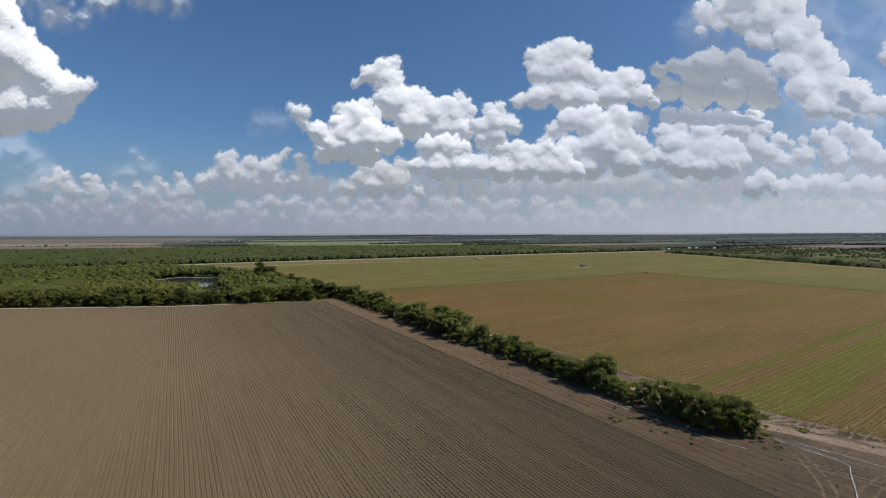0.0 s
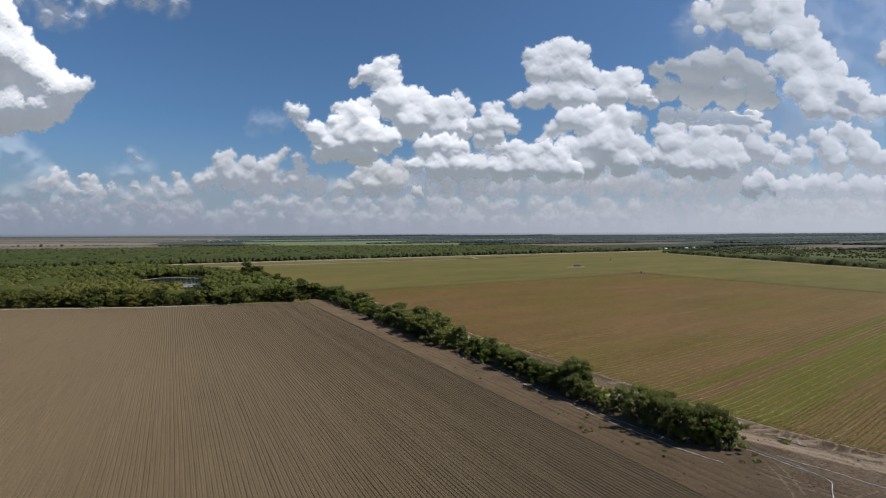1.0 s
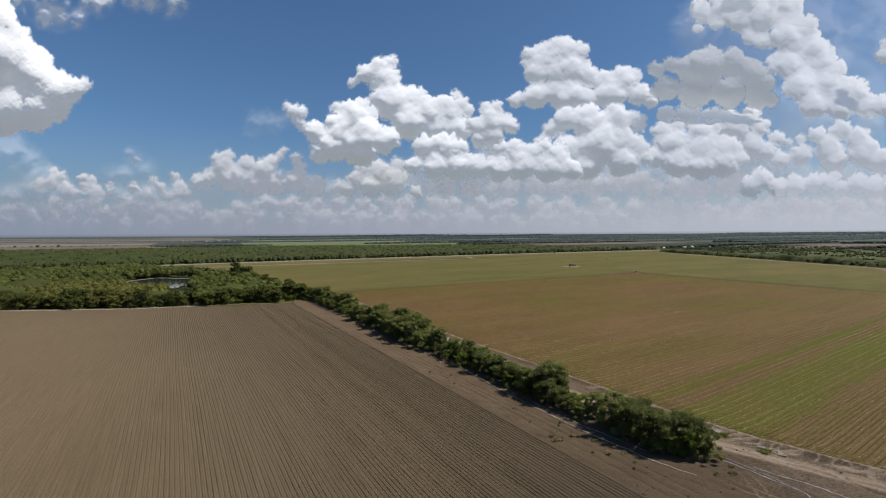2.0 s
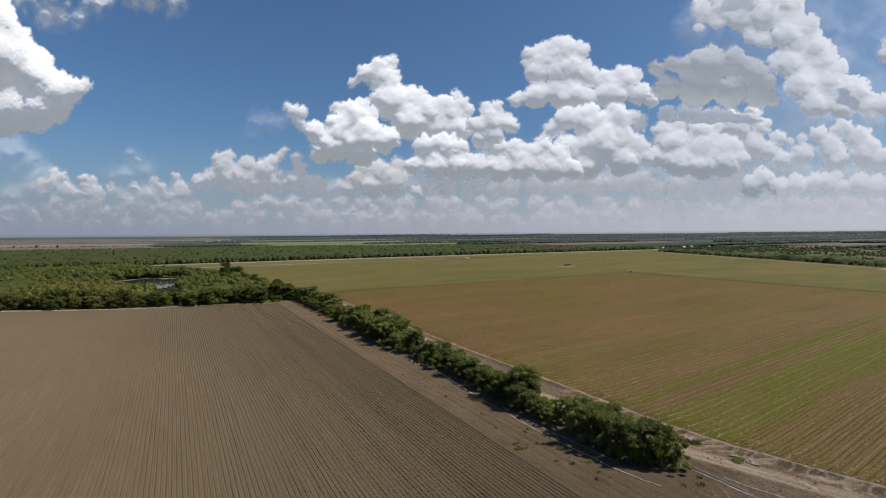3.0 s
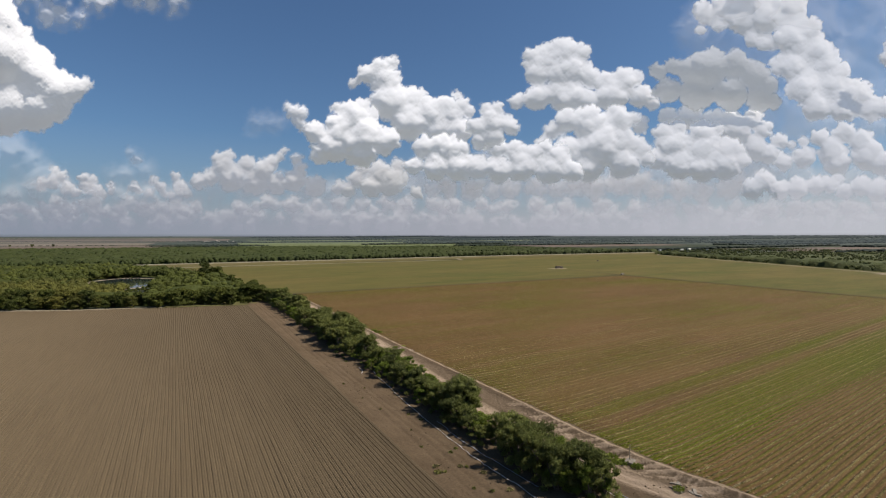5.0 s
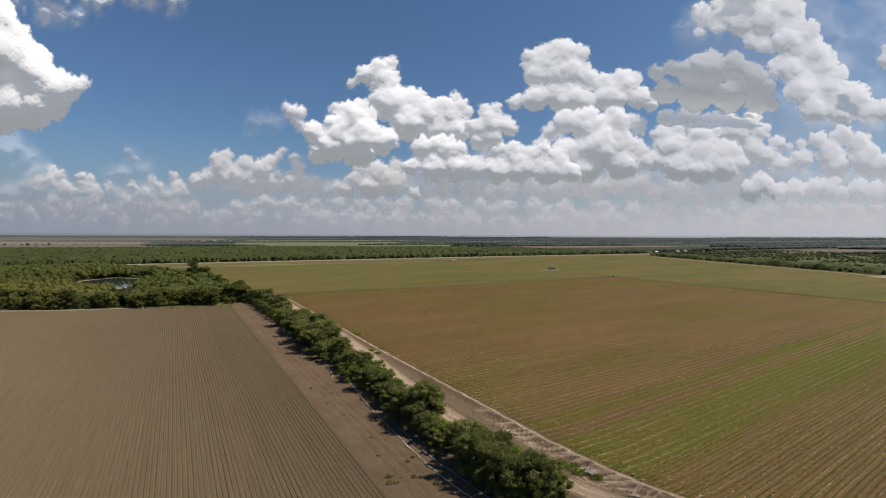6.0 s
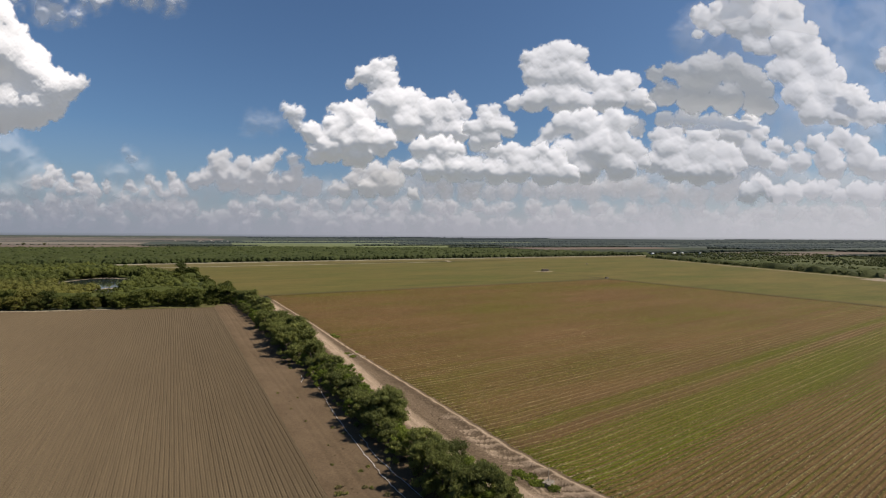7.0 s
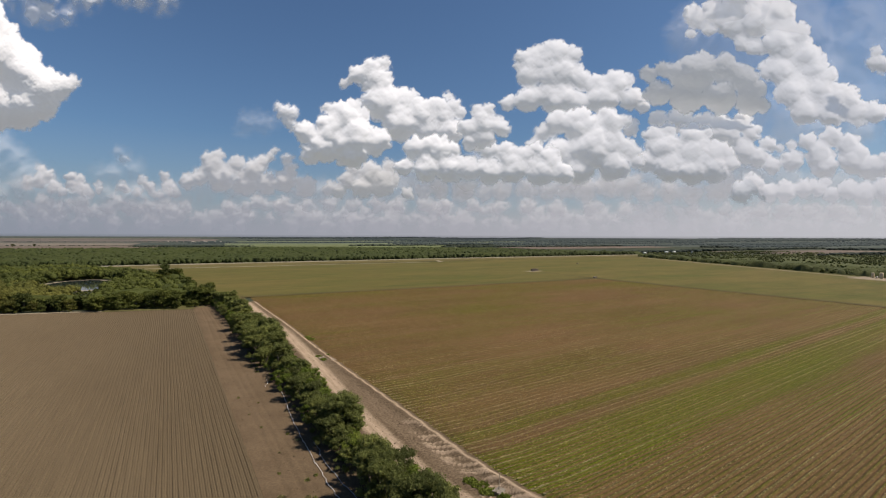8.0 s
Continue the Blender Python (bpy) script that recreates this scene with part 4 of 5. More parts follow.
# far wood beyond the levee
fn, fu = scatter(-700, 900, 655, 1480, 4600, 64, lambda n, u: (u < np.interp(n, [-700, 0, 300, 800, 870], [1450, 1450, 1420, 1150, 690])) & (u > 662 + 0.04 * np.maximum(0, -n)))
en0, eu0 = scatter(-420, 880, 657, 668, 520, 80, lambda n, u: n > -400)
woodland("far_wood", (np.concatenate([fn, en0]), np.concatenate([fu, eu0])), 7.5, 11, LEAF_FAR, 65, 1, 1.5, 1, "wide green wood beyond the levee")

def canopy(name, ns, us, inside_fn, top, leaf, label, seed):
    """The closed leaf roof between the crowns, uneven and turned down at its edges."""
    nn, uu = [x.ravel() for x in np.meshgrid(ns, us, indexing="ij")]
    ok = inside_fn(nn, uu)
    p = np.stack([nn * 0.11, uu * 0.11, 0 * nn], -1)
    z = np.where(ok, top * (0.80 + 0.42 * fbm(p, seed, 3)), 0.0)
    jn, ju = rng.normal(size=len(nn)) * 1.2, rng.normal(size=len(nn)) * 1.2
    v = G(nn + jn, uu + ju, 0)
    v[:, 2] += z
    b = len(us)
    i = (np.arange(len(ns) - 1)[:, None] * b + np.arange(b - 1)[None, :]).ravel()
    f = np.stack([i, i + b, i + b + 1, i + 1], -1)
    f = f[ok[f].any(1)]
    return thing(name, mesh_np(name, v, f, True), leaf, label, "woodland", kind="stuff")


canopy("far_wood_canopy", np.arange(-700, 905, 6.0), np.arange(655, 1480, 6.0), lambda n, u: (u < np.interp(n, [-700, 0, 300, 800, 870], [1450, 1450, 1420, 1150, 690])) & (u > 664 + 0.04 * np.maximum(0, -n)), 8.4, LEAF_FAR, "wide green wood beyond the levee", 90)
canopy("pond_wood_canopy", np.arange(-420, 6, 4.0), np.arange(240, 640, 4.0), lambda n, u: inside(n, u) & ~((u > 280) & (u < 475) & (np.abs(n + 76) < 58)), 7.0, LEAF_WOOD, "dense dark green wood around the pond", 91)

# brush along the far track
bn, bu = scatter(560, 1000, 60, 620, 7500, 66, lambda n, u: (n > 575 + (u - 90) * 0.478 + 6) & (n < 575 + (u - 90) * 0.478 + 44 + 50 * (u < 360) * np.abs(np.sin(u * 0.03))))
woodland("river_brush", (bn, bu), 4.2, 7.2, LEAF_BRUSH, 67, 16, 0.9, 1, "band of dark green brush along the track", low=0.5)
mn, mu = scatter(700, 1500, 80, 760, 5200, 68, lambda n, u: (n > 640 + (u - 90) * 0.478) & (fbm(np.stack([n * 0.012, u * 0.02, 0 * n], -1), 44, 2) > -0.25))
woodland("meadow_scrub", (mn, mu), 2.0, 5.5, LEAF_BRUSH, 69, 4, 1.0, 1, "scattered green scrub in a meadow", low=0.42)


canopy("brush_canopy", np.arange(560, 1000, 5.0), np.arange(60, 620, 5.0), lambda n, u: (n > 575 + (u - 90) * 0.478 + 8) & (n < 575 + (u - 90) * 0.478 + 42 + 40 * (u < 360) * np.abs(np.sin(u * 0.03))), 6.2, LEAF_BRUSH, "band of dark green brush along the track", 92)

# tree belts far away
def belt(n0, u0, n1, u1, h, depth, seed, count):
    r = np.random.default_rng(seed)
    depth *= 0.55
    count = int(count * 1.5)
    t = r.random(count)
    n = n0 + (n1 - n0) * t + r.normal(size=count) * depth
    u = u0 + (u1 - u0) * t + r.normal(size=count) * depth
    hh = h * (0.85 if max(u0, n0) < 1500 else 0.8) * (0.75 + 0.4 * r.random(count))
    c = G(n, u)
    ok = np.hypot(c[:, 0], c[:, 1]) < 4900
    c, hh = c[ok], hh[ok]
    c[:, 2] += hh * 0.2
    v, f = lumps(c, hh * 1.15, 1, seed, 0.5, 0.45)
    return thing("tree_belt", mesh_np("tree_belt", v, f, True), LEAF_BELT_HAZED, "distant dark belt of trees on the plain", "woodland", "distant tree belts", "stuff")


NEAR_BELTS = (
    (970, 800, 1300, 800, 9, 14, 90), (1330, 840, 2200, 870, 9, 12, 170), (1270, 480, 2100, 470, 8, 12, 150), (900, 1540, 2200, 1480, 9, 16, 300),
    (1950, 1180, 3000, 1000, 10, 45, 420), (2000, 720, 3200, 420, 10, 60, 480), (700, 1950, 3400, 1800, 10, 40, 700), (1100, 2300, 3800, 2050, 11, 90, 1300),
)
FAR_BELTS = (
    (2400, 1500, 3900, 900, 10, 140, 1100), (-900, 2330, 300, 2330, 3.5, 10, 70), (-120, 2000, 260, 1930, 7, 40, 130), (100, 2750, 2200, 2750, 9, 30, 700),
    (500, 3300, 2800, 3250, 10, 60, 900), (-1500, 3150, 500, 3200, 3, 25, 120), (-2200, 3900, 600, 3900, 3, 60, 300), (600, 3900, 3000, 3900, 11, 120, 900), (-2400, 4400, 1500, 4400, 3.5, 90, 500),
    (1200, 3300, 4300, 1500, 12, 160, 1500), (2200, 2800, 4600, 900, 12, 170, 1400),
)
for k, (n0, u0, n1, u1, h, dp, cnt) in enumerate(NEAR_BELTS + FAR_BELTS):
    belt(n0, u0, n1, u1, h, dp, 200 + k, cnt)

# ---------------------------------------------------------------- clouds
GC = "cumulus clouds"
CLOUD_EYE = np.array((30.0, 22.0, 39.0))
CLOUD_GRAIN = 1.7
# (how soft the outline is, how dense the vapour, how ragged, how far it leans back and its shading normals tip up,
# material)
CLOUD_KINDS = {"thick": (6.5, 1.0, 1.2, 0.65, CLOUD), "bright": (6.0, 1.0, 1.4, 0.95, CLOUD), "dark": (7.0, 1.0, 1.2, -0.3, CLOUD), "dull": (9.0, 1.0, 1.2, 0.12, CLOUD),
               "low": (7.0, 1.0, 1.3, 0.5, CLOUD), "hazy": (16.0, 0.85, 2.0, 0.4, CLOUD_FAR), "faint": (9.0, 0.92, 1.4, 0.45, CLOUD_FAR), "thin": (9.0, 0.9, 1.6, 0.6, CLOUD),
               "wisp": (24.0, 0.62, 1.6, 0.4, CLOUD), "mist": (28.0, 0.62, 2.2, 0.4, CLOUD_FAR), "veil": (40.0, 0.32, 2.2, 0.9, CLOUD)}


def smoothstep(x):
    x = np.clip(x, 0, 1)
    return x * x * (3 - 2 * x)


def blur(a, m):
    """A running mean over 2 m + 1 cells, twice along each axis."""
    for axis in (0, 1, 0, 1):
        pad = [(0, 0)] * 2
        pad[axis] = (m + 1, m)
        c = np.cumsum(np.pad(a, pad, mode="edge"), axis=axis)
        n = a.shape[axis]
        a = (np.take(c, np.arange(2 * m + 1, 2 * m + 1 + n), axis) - np.take(c, np.arange(n), axis)) / (2 * m + 1)
    return a


def sheet(ok):
    """Quads of a grid whose corners are all in ok."""
    i = np.arange(ok.size).reshape(ok.shape)
    q = np.stack([i[:-1, :-1], i[1:, :-1], i[1:, 1:], i[:-1, 1:]], -1)
    return q[ok[:-1, :-1] & ok[1:, :-1] & ok[1:, 1:] & ok[:-1, 1:]]


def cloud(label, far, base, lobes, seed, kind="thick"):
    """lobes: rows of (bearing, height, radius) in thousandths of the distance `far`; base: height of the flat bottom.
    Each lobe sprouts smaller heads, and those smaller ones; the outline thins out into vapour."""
    soft, dense, rag, lie, material = CLOUD_KINDS[kind]
    r = np.random.default_rng(seed)
    S = []
    for b, h, rad in lobes:
        c0 = np.array((b, h, rad * 0.4 * (r.random() - 0.5)))
        S.append((*c0, rad * 0.88))
        for i in range(int(np.clip(rad * 0.6, 6, 18))):
            v = r.normal(size=3)
            v[1] = abs(v[1]) * 1.1 - 0.35
            v[2] = abs(v[2])
            v /= np.linalg.norm(v)
            r1 = rad * (0.20 + 0.28 * r.random())
            c1 = c0 + v * (rad * 0.92 - 0.62 * r1)
            S.append((*c1, r1))
            for j in range(5):
                q = r.normal(size=3) + 0.8 * v
                q /= np.linalg.norm(q)
                S.append((*(c1 + q * r1 * 0.7), r1 * (0.30 + 0.3 * r.random())))
    S = np.array(S)
    g = CLOUD_GRAIN
    pad = 16 + 0.6 * soft
    lo = (S[:, :2] - S[:, 3:]).min(0) - pad
    hi = (S[:, :2] + S[:, 3:]).max(0) + pad
    lo[1] = max(lo[1], base - 36)
    bs, hs = np.arange(lo[0], hi[0], g), np.arange(lo[1], hi[1], g)
    B, H = np.meshgrid(bs, hs, indexing="ij")
    flat = np.stack([B.ravel(), H.ravel(), 0 * B.ravel() + seed], -1)
    far_w = lambda s, k, o: fbm(flat / s, seed + k, o).reshape(B.shape)
    wb = B + rag * (2.6 * far_w(22.0, 1, 3) + 2.3 * far_w(7.0, 3, 3))
    wh = H + rag * (2.6 * far_w(22.0, 5, 3) + 2.3 * far_w(7.0, 7, 3))
    T, D = np.full(B.shape, -40.0), np.full(B.shape, -999.0)
    for b, h, z, rad in S:
        m = rad + 10 + 5 * rag + 0.6 * soft
        i0, i1 = np.searchsorted(bs, (b - m, b + m))
        j0, j1 = np.searchsorted(hs, (h - m, h + m))
        d2 = (wb[i0:i1, j0:j1] - b) ** 2 + (wh[i0:i1, j0:j1] - h) ** 2
        T[i0:i1, j0:j1] = np.maximum(T[i0:i1, j0:j1], np.where(d2 < rad ** 2, z + np.sqrt(np.clip(rad ** 2 - d2, 0, None)), -40.0))
        D[i0:i1, j0:j1] = np.maximum(D[i0:i1, j0:j1], rad - np.sqrt(d2))
    under = H - base + 5.0 * far_w(26.0, 9, 3)
    alpha = smoothstep((D + 0.8 * rag * far_w(5.0, 11, 3) + 0.6 * soft) / soft) * smoothstep((under + 24.0) / 26.0) * dense
    if dense < 0.8:
        alpha = alpha * (smoothstep(0.72 + 0.6 * far_w(30.0, 13, 3)) if kind == "wisp" else 0.75 + 0.25 * far_w(40.0, 13, 3))
    T = np.clip(blur(np.maximum(T, 0), 1), 0, None) * smoothstep((under + 16.0) / 36.0) ** 0.6
    T = np.maximum(T, 0.9 * blur(T, 5))
    T = 0.7 * T + 0.3 * blur(T, 2)
    ok = alpha > 0.004
    grown = ok.copy()
    grown[1:], grown[:-1] = grown[1:] | ok[:-1], grown[:-1] | ok[1:]
    grown[:, 1:], grown[:, :-1] = grown[:, 1:] | ok[:, :-1], grown[:, :-1] | ok[:, 1:]
    alpha = np.where(ok, alpha, 0.0)
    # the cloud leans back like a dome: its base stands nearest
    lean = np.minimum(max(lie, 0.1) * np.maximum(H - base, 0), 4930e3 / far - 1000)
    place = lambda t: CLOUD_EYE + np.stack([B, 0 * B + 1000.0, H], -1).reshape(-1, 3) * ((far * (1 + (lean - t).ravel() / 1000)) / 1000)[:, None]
    core = blur(alpha, 2) > 0.97 * dense
    f1, f2 = sheet(grown), sheet(core[::3, ::3])
    index = np.arange(B.size).reshape(B.shape)[::3, ::3].ravel()
    f2 = index[f2] if kind not in ("wisp", "veil") else f2[:0]
    v = np.concatenate([place(0.4 * T), place(-0.3 * T - 1.0)])
    f = np.concatenate([f1, f2[:, ::-1] + B.size])
    used = np.zeros(len(v), bool)
    used[f] = True
    number = np.cumsum(used) - 1
    me = mesh_np("cloud", v[used], number[f], True)
    set_attr(me, "vapour", np.concatenate([alpha.ravel(), alpha.ravel()])[used])
    # shading normals bent to imitate scattered light: even flanks, lighter upper and sunward sides
    gb, gh = np.gradient((0.12 * T + 0.88 * blur(T, 10) if lie < 0.2 else 0.45 * T + 0.55 * blur(T, 5)) + 0.32 * far_w(4.0, 15, 2), g)
    n = np.stack([-0.35 * gb, 0 * gb - 1.0, 0.62 * lie * (1 + 1.1 * np.clip(B / 700, -0.8, 1)) - 1.4 * gh], -1).reshape(-1, 3)
    n /= np.linalg.norm(n, axis=1)[:, None]
    back = n * np.array((1, -1, 1))
    me.normals_split_custom_set_from_vertices(np.concatenate([n, back])[used].tolist())
    return thing("cloud", me, material, label, "cloud", GC)


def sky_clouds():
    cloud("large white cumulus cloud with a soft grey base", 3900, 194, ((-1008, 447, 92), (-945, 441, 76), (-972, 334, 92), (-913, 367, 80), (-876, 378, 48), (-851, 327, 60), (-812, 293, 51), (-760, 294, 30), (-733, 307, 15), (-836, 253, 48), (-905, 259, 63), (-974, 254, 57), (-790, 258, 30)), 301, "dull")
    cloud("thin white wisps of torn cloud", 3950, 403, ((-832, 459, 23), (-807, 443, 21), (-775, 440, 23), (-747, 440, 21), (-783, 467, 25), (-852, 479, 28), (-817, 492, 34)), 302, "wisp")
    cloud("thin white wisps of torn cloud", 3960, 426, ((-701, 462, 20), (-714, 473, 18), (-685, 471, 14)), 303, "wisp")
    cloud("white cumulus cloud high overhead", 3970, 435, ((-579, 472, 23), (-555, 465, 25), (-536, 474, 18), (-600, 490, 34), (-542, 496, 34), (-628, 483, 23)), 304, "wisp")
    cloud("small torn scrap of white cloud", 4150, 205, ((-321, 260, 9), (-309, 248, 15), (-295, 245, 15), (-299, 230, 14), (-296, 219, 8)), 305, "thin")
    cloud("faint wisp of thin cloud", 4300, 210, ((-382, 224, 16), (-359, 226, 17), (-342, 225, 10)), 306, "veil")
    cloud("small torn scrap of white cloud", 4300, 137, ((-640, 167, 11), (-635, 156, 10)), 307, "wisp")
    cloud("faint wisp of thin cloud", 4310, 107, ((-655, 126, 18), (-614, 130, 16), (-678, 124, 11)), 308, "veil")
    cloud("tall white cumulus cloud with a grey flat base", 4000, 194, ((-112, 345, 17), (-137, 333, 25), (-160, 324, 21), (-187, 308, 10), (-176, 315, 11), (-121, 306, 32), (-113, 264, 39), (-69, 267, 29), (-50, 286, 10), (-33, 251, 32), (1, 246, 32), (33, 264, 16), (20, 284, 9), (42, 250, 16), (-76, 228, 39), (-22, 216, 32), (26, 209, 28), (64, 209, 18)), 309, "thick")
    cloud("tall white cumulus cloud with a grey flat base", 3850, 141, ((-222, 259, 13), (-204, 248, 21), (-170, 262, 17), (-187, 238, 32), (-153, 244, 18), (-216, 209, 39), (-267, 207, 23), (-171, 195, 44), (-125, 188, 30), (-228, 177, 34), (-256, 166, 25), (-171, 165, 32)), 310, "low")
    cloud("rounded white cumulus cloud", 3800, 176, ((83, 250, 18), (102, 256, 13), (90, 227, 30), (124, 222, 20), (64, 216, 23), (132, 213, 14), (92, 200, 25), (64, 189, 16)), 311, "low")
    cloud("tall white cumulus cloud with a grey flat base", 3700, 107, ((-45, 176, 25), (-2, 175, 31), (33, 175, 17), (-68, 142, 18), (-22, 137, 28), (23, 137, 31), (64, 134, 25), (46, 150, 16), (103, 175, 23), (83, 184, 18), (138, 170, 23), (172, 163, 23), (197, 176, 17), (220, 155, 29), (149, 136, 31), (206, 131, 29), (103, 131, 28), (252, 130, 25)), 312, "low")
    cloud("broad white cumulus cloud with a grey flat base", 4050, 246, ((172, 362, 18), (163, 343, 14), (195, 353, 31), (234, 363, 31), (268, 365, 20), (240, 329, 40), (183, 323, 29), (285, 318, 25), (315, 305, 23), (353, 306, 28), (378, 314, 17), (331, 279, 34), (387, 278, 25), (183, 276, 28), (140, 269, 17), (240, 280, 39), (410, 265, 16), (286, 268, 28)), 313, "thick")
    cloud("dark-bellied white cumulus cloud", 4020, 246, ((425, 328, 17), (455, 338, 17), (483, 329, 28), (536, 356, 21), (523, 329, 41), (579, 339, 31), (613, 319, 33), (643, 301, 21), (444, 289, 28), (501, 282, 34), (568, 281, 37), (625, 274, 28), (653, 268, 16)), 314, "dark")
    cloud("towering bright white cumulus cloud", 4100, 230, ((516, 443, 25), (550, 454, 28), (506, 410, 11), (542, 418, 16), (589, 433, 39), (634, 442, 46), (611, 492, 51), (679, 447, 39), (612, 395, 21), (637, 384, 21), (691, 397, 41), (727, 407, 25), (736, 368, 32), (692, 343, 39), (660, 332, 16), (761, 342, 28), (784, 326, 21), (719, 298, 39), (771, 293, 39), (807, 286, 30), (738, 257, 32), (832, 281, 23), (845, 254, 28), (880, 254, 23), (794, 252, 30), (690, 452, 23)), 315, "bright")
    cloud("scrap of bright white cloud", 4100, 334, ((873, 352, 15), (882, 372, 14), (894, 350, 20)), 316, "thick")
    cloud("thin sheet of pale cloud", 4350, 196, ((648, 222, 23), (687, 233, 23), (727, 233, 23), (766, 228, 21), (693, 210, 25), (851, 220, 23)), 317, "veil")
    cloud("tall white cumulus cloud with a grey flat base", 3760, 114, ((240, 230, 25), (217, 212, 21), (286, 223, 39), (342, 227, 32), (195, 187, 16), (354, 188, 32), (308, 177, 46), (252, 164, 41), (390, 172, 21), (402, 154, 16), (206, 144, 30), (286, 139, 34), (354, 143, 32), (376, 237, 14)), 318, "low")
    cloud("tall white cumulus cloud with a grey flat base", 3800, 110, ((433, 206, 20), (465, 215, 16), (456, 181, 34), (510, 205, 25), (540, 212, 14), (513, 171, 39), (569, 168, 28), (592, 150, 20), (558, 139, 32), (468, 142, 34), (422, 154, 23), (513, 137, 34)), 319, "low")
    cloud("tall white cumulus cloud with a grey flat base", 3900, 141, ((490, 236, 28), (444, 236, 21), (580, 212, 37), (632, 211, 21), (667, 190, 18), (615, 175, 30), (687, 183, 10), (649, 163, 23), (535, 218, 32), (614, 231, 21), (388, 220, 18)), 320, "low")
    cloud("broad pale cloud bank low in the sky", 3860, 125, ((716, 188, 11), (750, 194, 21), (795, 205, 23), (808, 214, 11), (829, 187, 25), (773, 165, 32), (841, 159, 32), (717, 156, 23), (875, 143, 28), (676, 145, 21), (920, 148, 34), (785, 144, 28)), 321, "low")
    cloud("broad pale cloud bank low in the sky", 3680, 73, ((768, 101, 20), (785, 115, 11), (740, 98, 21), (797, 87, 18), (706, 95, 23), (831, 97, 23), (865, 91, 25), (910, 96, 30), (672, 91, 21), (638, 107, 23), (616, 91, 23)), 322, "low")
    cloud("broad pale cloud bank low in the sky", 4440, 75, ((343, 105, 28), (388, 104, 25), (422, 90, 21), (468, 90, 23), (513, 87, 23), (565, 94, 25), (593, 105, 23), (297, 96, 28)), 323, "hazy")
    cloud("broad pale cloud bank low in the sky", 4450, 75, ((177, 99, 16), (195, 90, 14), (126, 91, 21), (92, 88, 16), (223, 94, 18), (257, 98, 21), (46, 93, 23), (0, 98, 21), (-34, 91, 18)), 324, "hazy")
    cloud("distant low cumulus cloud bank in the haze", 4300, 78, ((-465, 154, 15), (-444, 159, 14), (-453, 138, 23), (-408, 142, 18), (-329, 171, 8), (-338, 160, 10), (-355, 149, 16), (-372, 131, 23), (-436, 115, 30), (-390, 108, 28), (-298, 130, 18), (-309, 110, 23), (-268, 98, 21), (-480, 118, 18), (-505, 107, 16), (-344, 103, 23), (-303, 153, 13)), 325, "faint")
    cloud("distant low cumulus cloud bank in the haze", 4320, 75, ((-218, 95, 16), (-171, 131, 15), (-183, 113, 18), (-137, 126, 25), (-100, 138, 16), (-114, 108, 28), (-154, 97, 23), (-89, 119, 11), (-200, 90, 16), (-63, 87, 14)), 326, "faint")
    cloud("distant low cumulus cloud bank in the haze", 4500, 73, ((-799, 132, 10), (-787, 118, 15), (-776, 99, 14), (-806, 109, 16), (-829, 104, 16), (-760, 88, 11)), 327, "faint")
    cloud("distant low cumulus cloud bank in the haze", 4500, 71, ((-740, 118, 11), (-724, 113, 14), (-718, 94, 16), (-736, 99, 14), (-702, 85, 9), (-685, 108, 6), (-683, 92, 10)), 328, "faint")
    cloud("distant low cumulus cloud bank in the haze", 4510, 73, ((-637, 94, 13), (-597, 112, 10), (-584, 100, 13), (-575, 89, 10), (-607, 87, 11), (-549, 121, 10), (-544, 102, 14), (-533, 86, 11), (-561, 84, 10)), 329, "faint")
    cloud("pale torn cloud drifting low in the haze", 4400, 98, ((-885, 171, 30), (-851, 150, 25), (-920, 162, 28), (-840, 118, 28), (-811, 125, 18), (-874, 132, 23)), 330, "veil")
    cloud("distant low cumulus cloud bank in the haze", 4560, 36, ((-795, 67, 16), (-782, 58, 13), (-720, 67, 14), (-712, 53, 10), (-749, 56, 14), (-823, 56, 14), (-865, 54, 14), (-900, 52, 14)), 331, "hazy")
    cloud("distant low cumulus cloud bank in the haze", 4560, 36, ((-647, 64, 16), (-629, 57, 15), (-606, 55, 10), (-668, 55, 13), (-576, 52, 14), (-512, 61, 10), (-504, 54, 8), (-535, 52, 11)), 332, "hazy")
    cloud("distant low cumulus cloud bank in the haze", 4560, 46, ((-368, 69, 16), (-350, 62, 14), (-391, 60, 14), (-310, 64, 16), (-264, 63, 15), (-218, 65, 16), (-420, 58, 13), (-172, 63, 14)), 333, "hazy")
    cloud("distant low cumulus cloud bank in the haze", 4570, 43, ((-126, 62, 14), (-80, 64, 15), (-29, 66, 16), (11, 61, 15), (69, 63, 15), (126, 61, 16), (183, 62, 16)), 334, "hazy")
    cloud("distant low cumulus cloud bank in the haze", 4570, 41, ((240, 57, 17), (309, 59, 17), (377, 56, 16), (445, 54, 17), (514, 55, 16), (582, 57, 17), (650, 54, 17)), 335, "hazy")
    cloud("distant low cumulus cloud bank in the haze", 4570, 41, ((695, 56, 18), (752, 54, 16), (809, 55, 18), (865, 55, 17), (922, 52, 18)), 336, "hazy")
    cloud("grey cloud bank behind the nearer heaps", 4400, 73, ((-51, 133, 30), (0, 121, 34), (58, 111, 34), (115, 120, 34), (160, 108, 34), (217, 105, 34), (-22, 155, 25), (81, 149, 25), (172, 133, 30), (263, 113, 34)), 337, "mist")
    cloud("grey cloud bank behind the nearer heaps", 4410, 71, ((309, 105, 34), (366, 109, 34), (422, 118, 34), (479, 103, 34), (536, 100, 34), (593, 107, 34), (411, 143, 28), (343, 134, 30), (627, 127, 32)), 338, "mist")
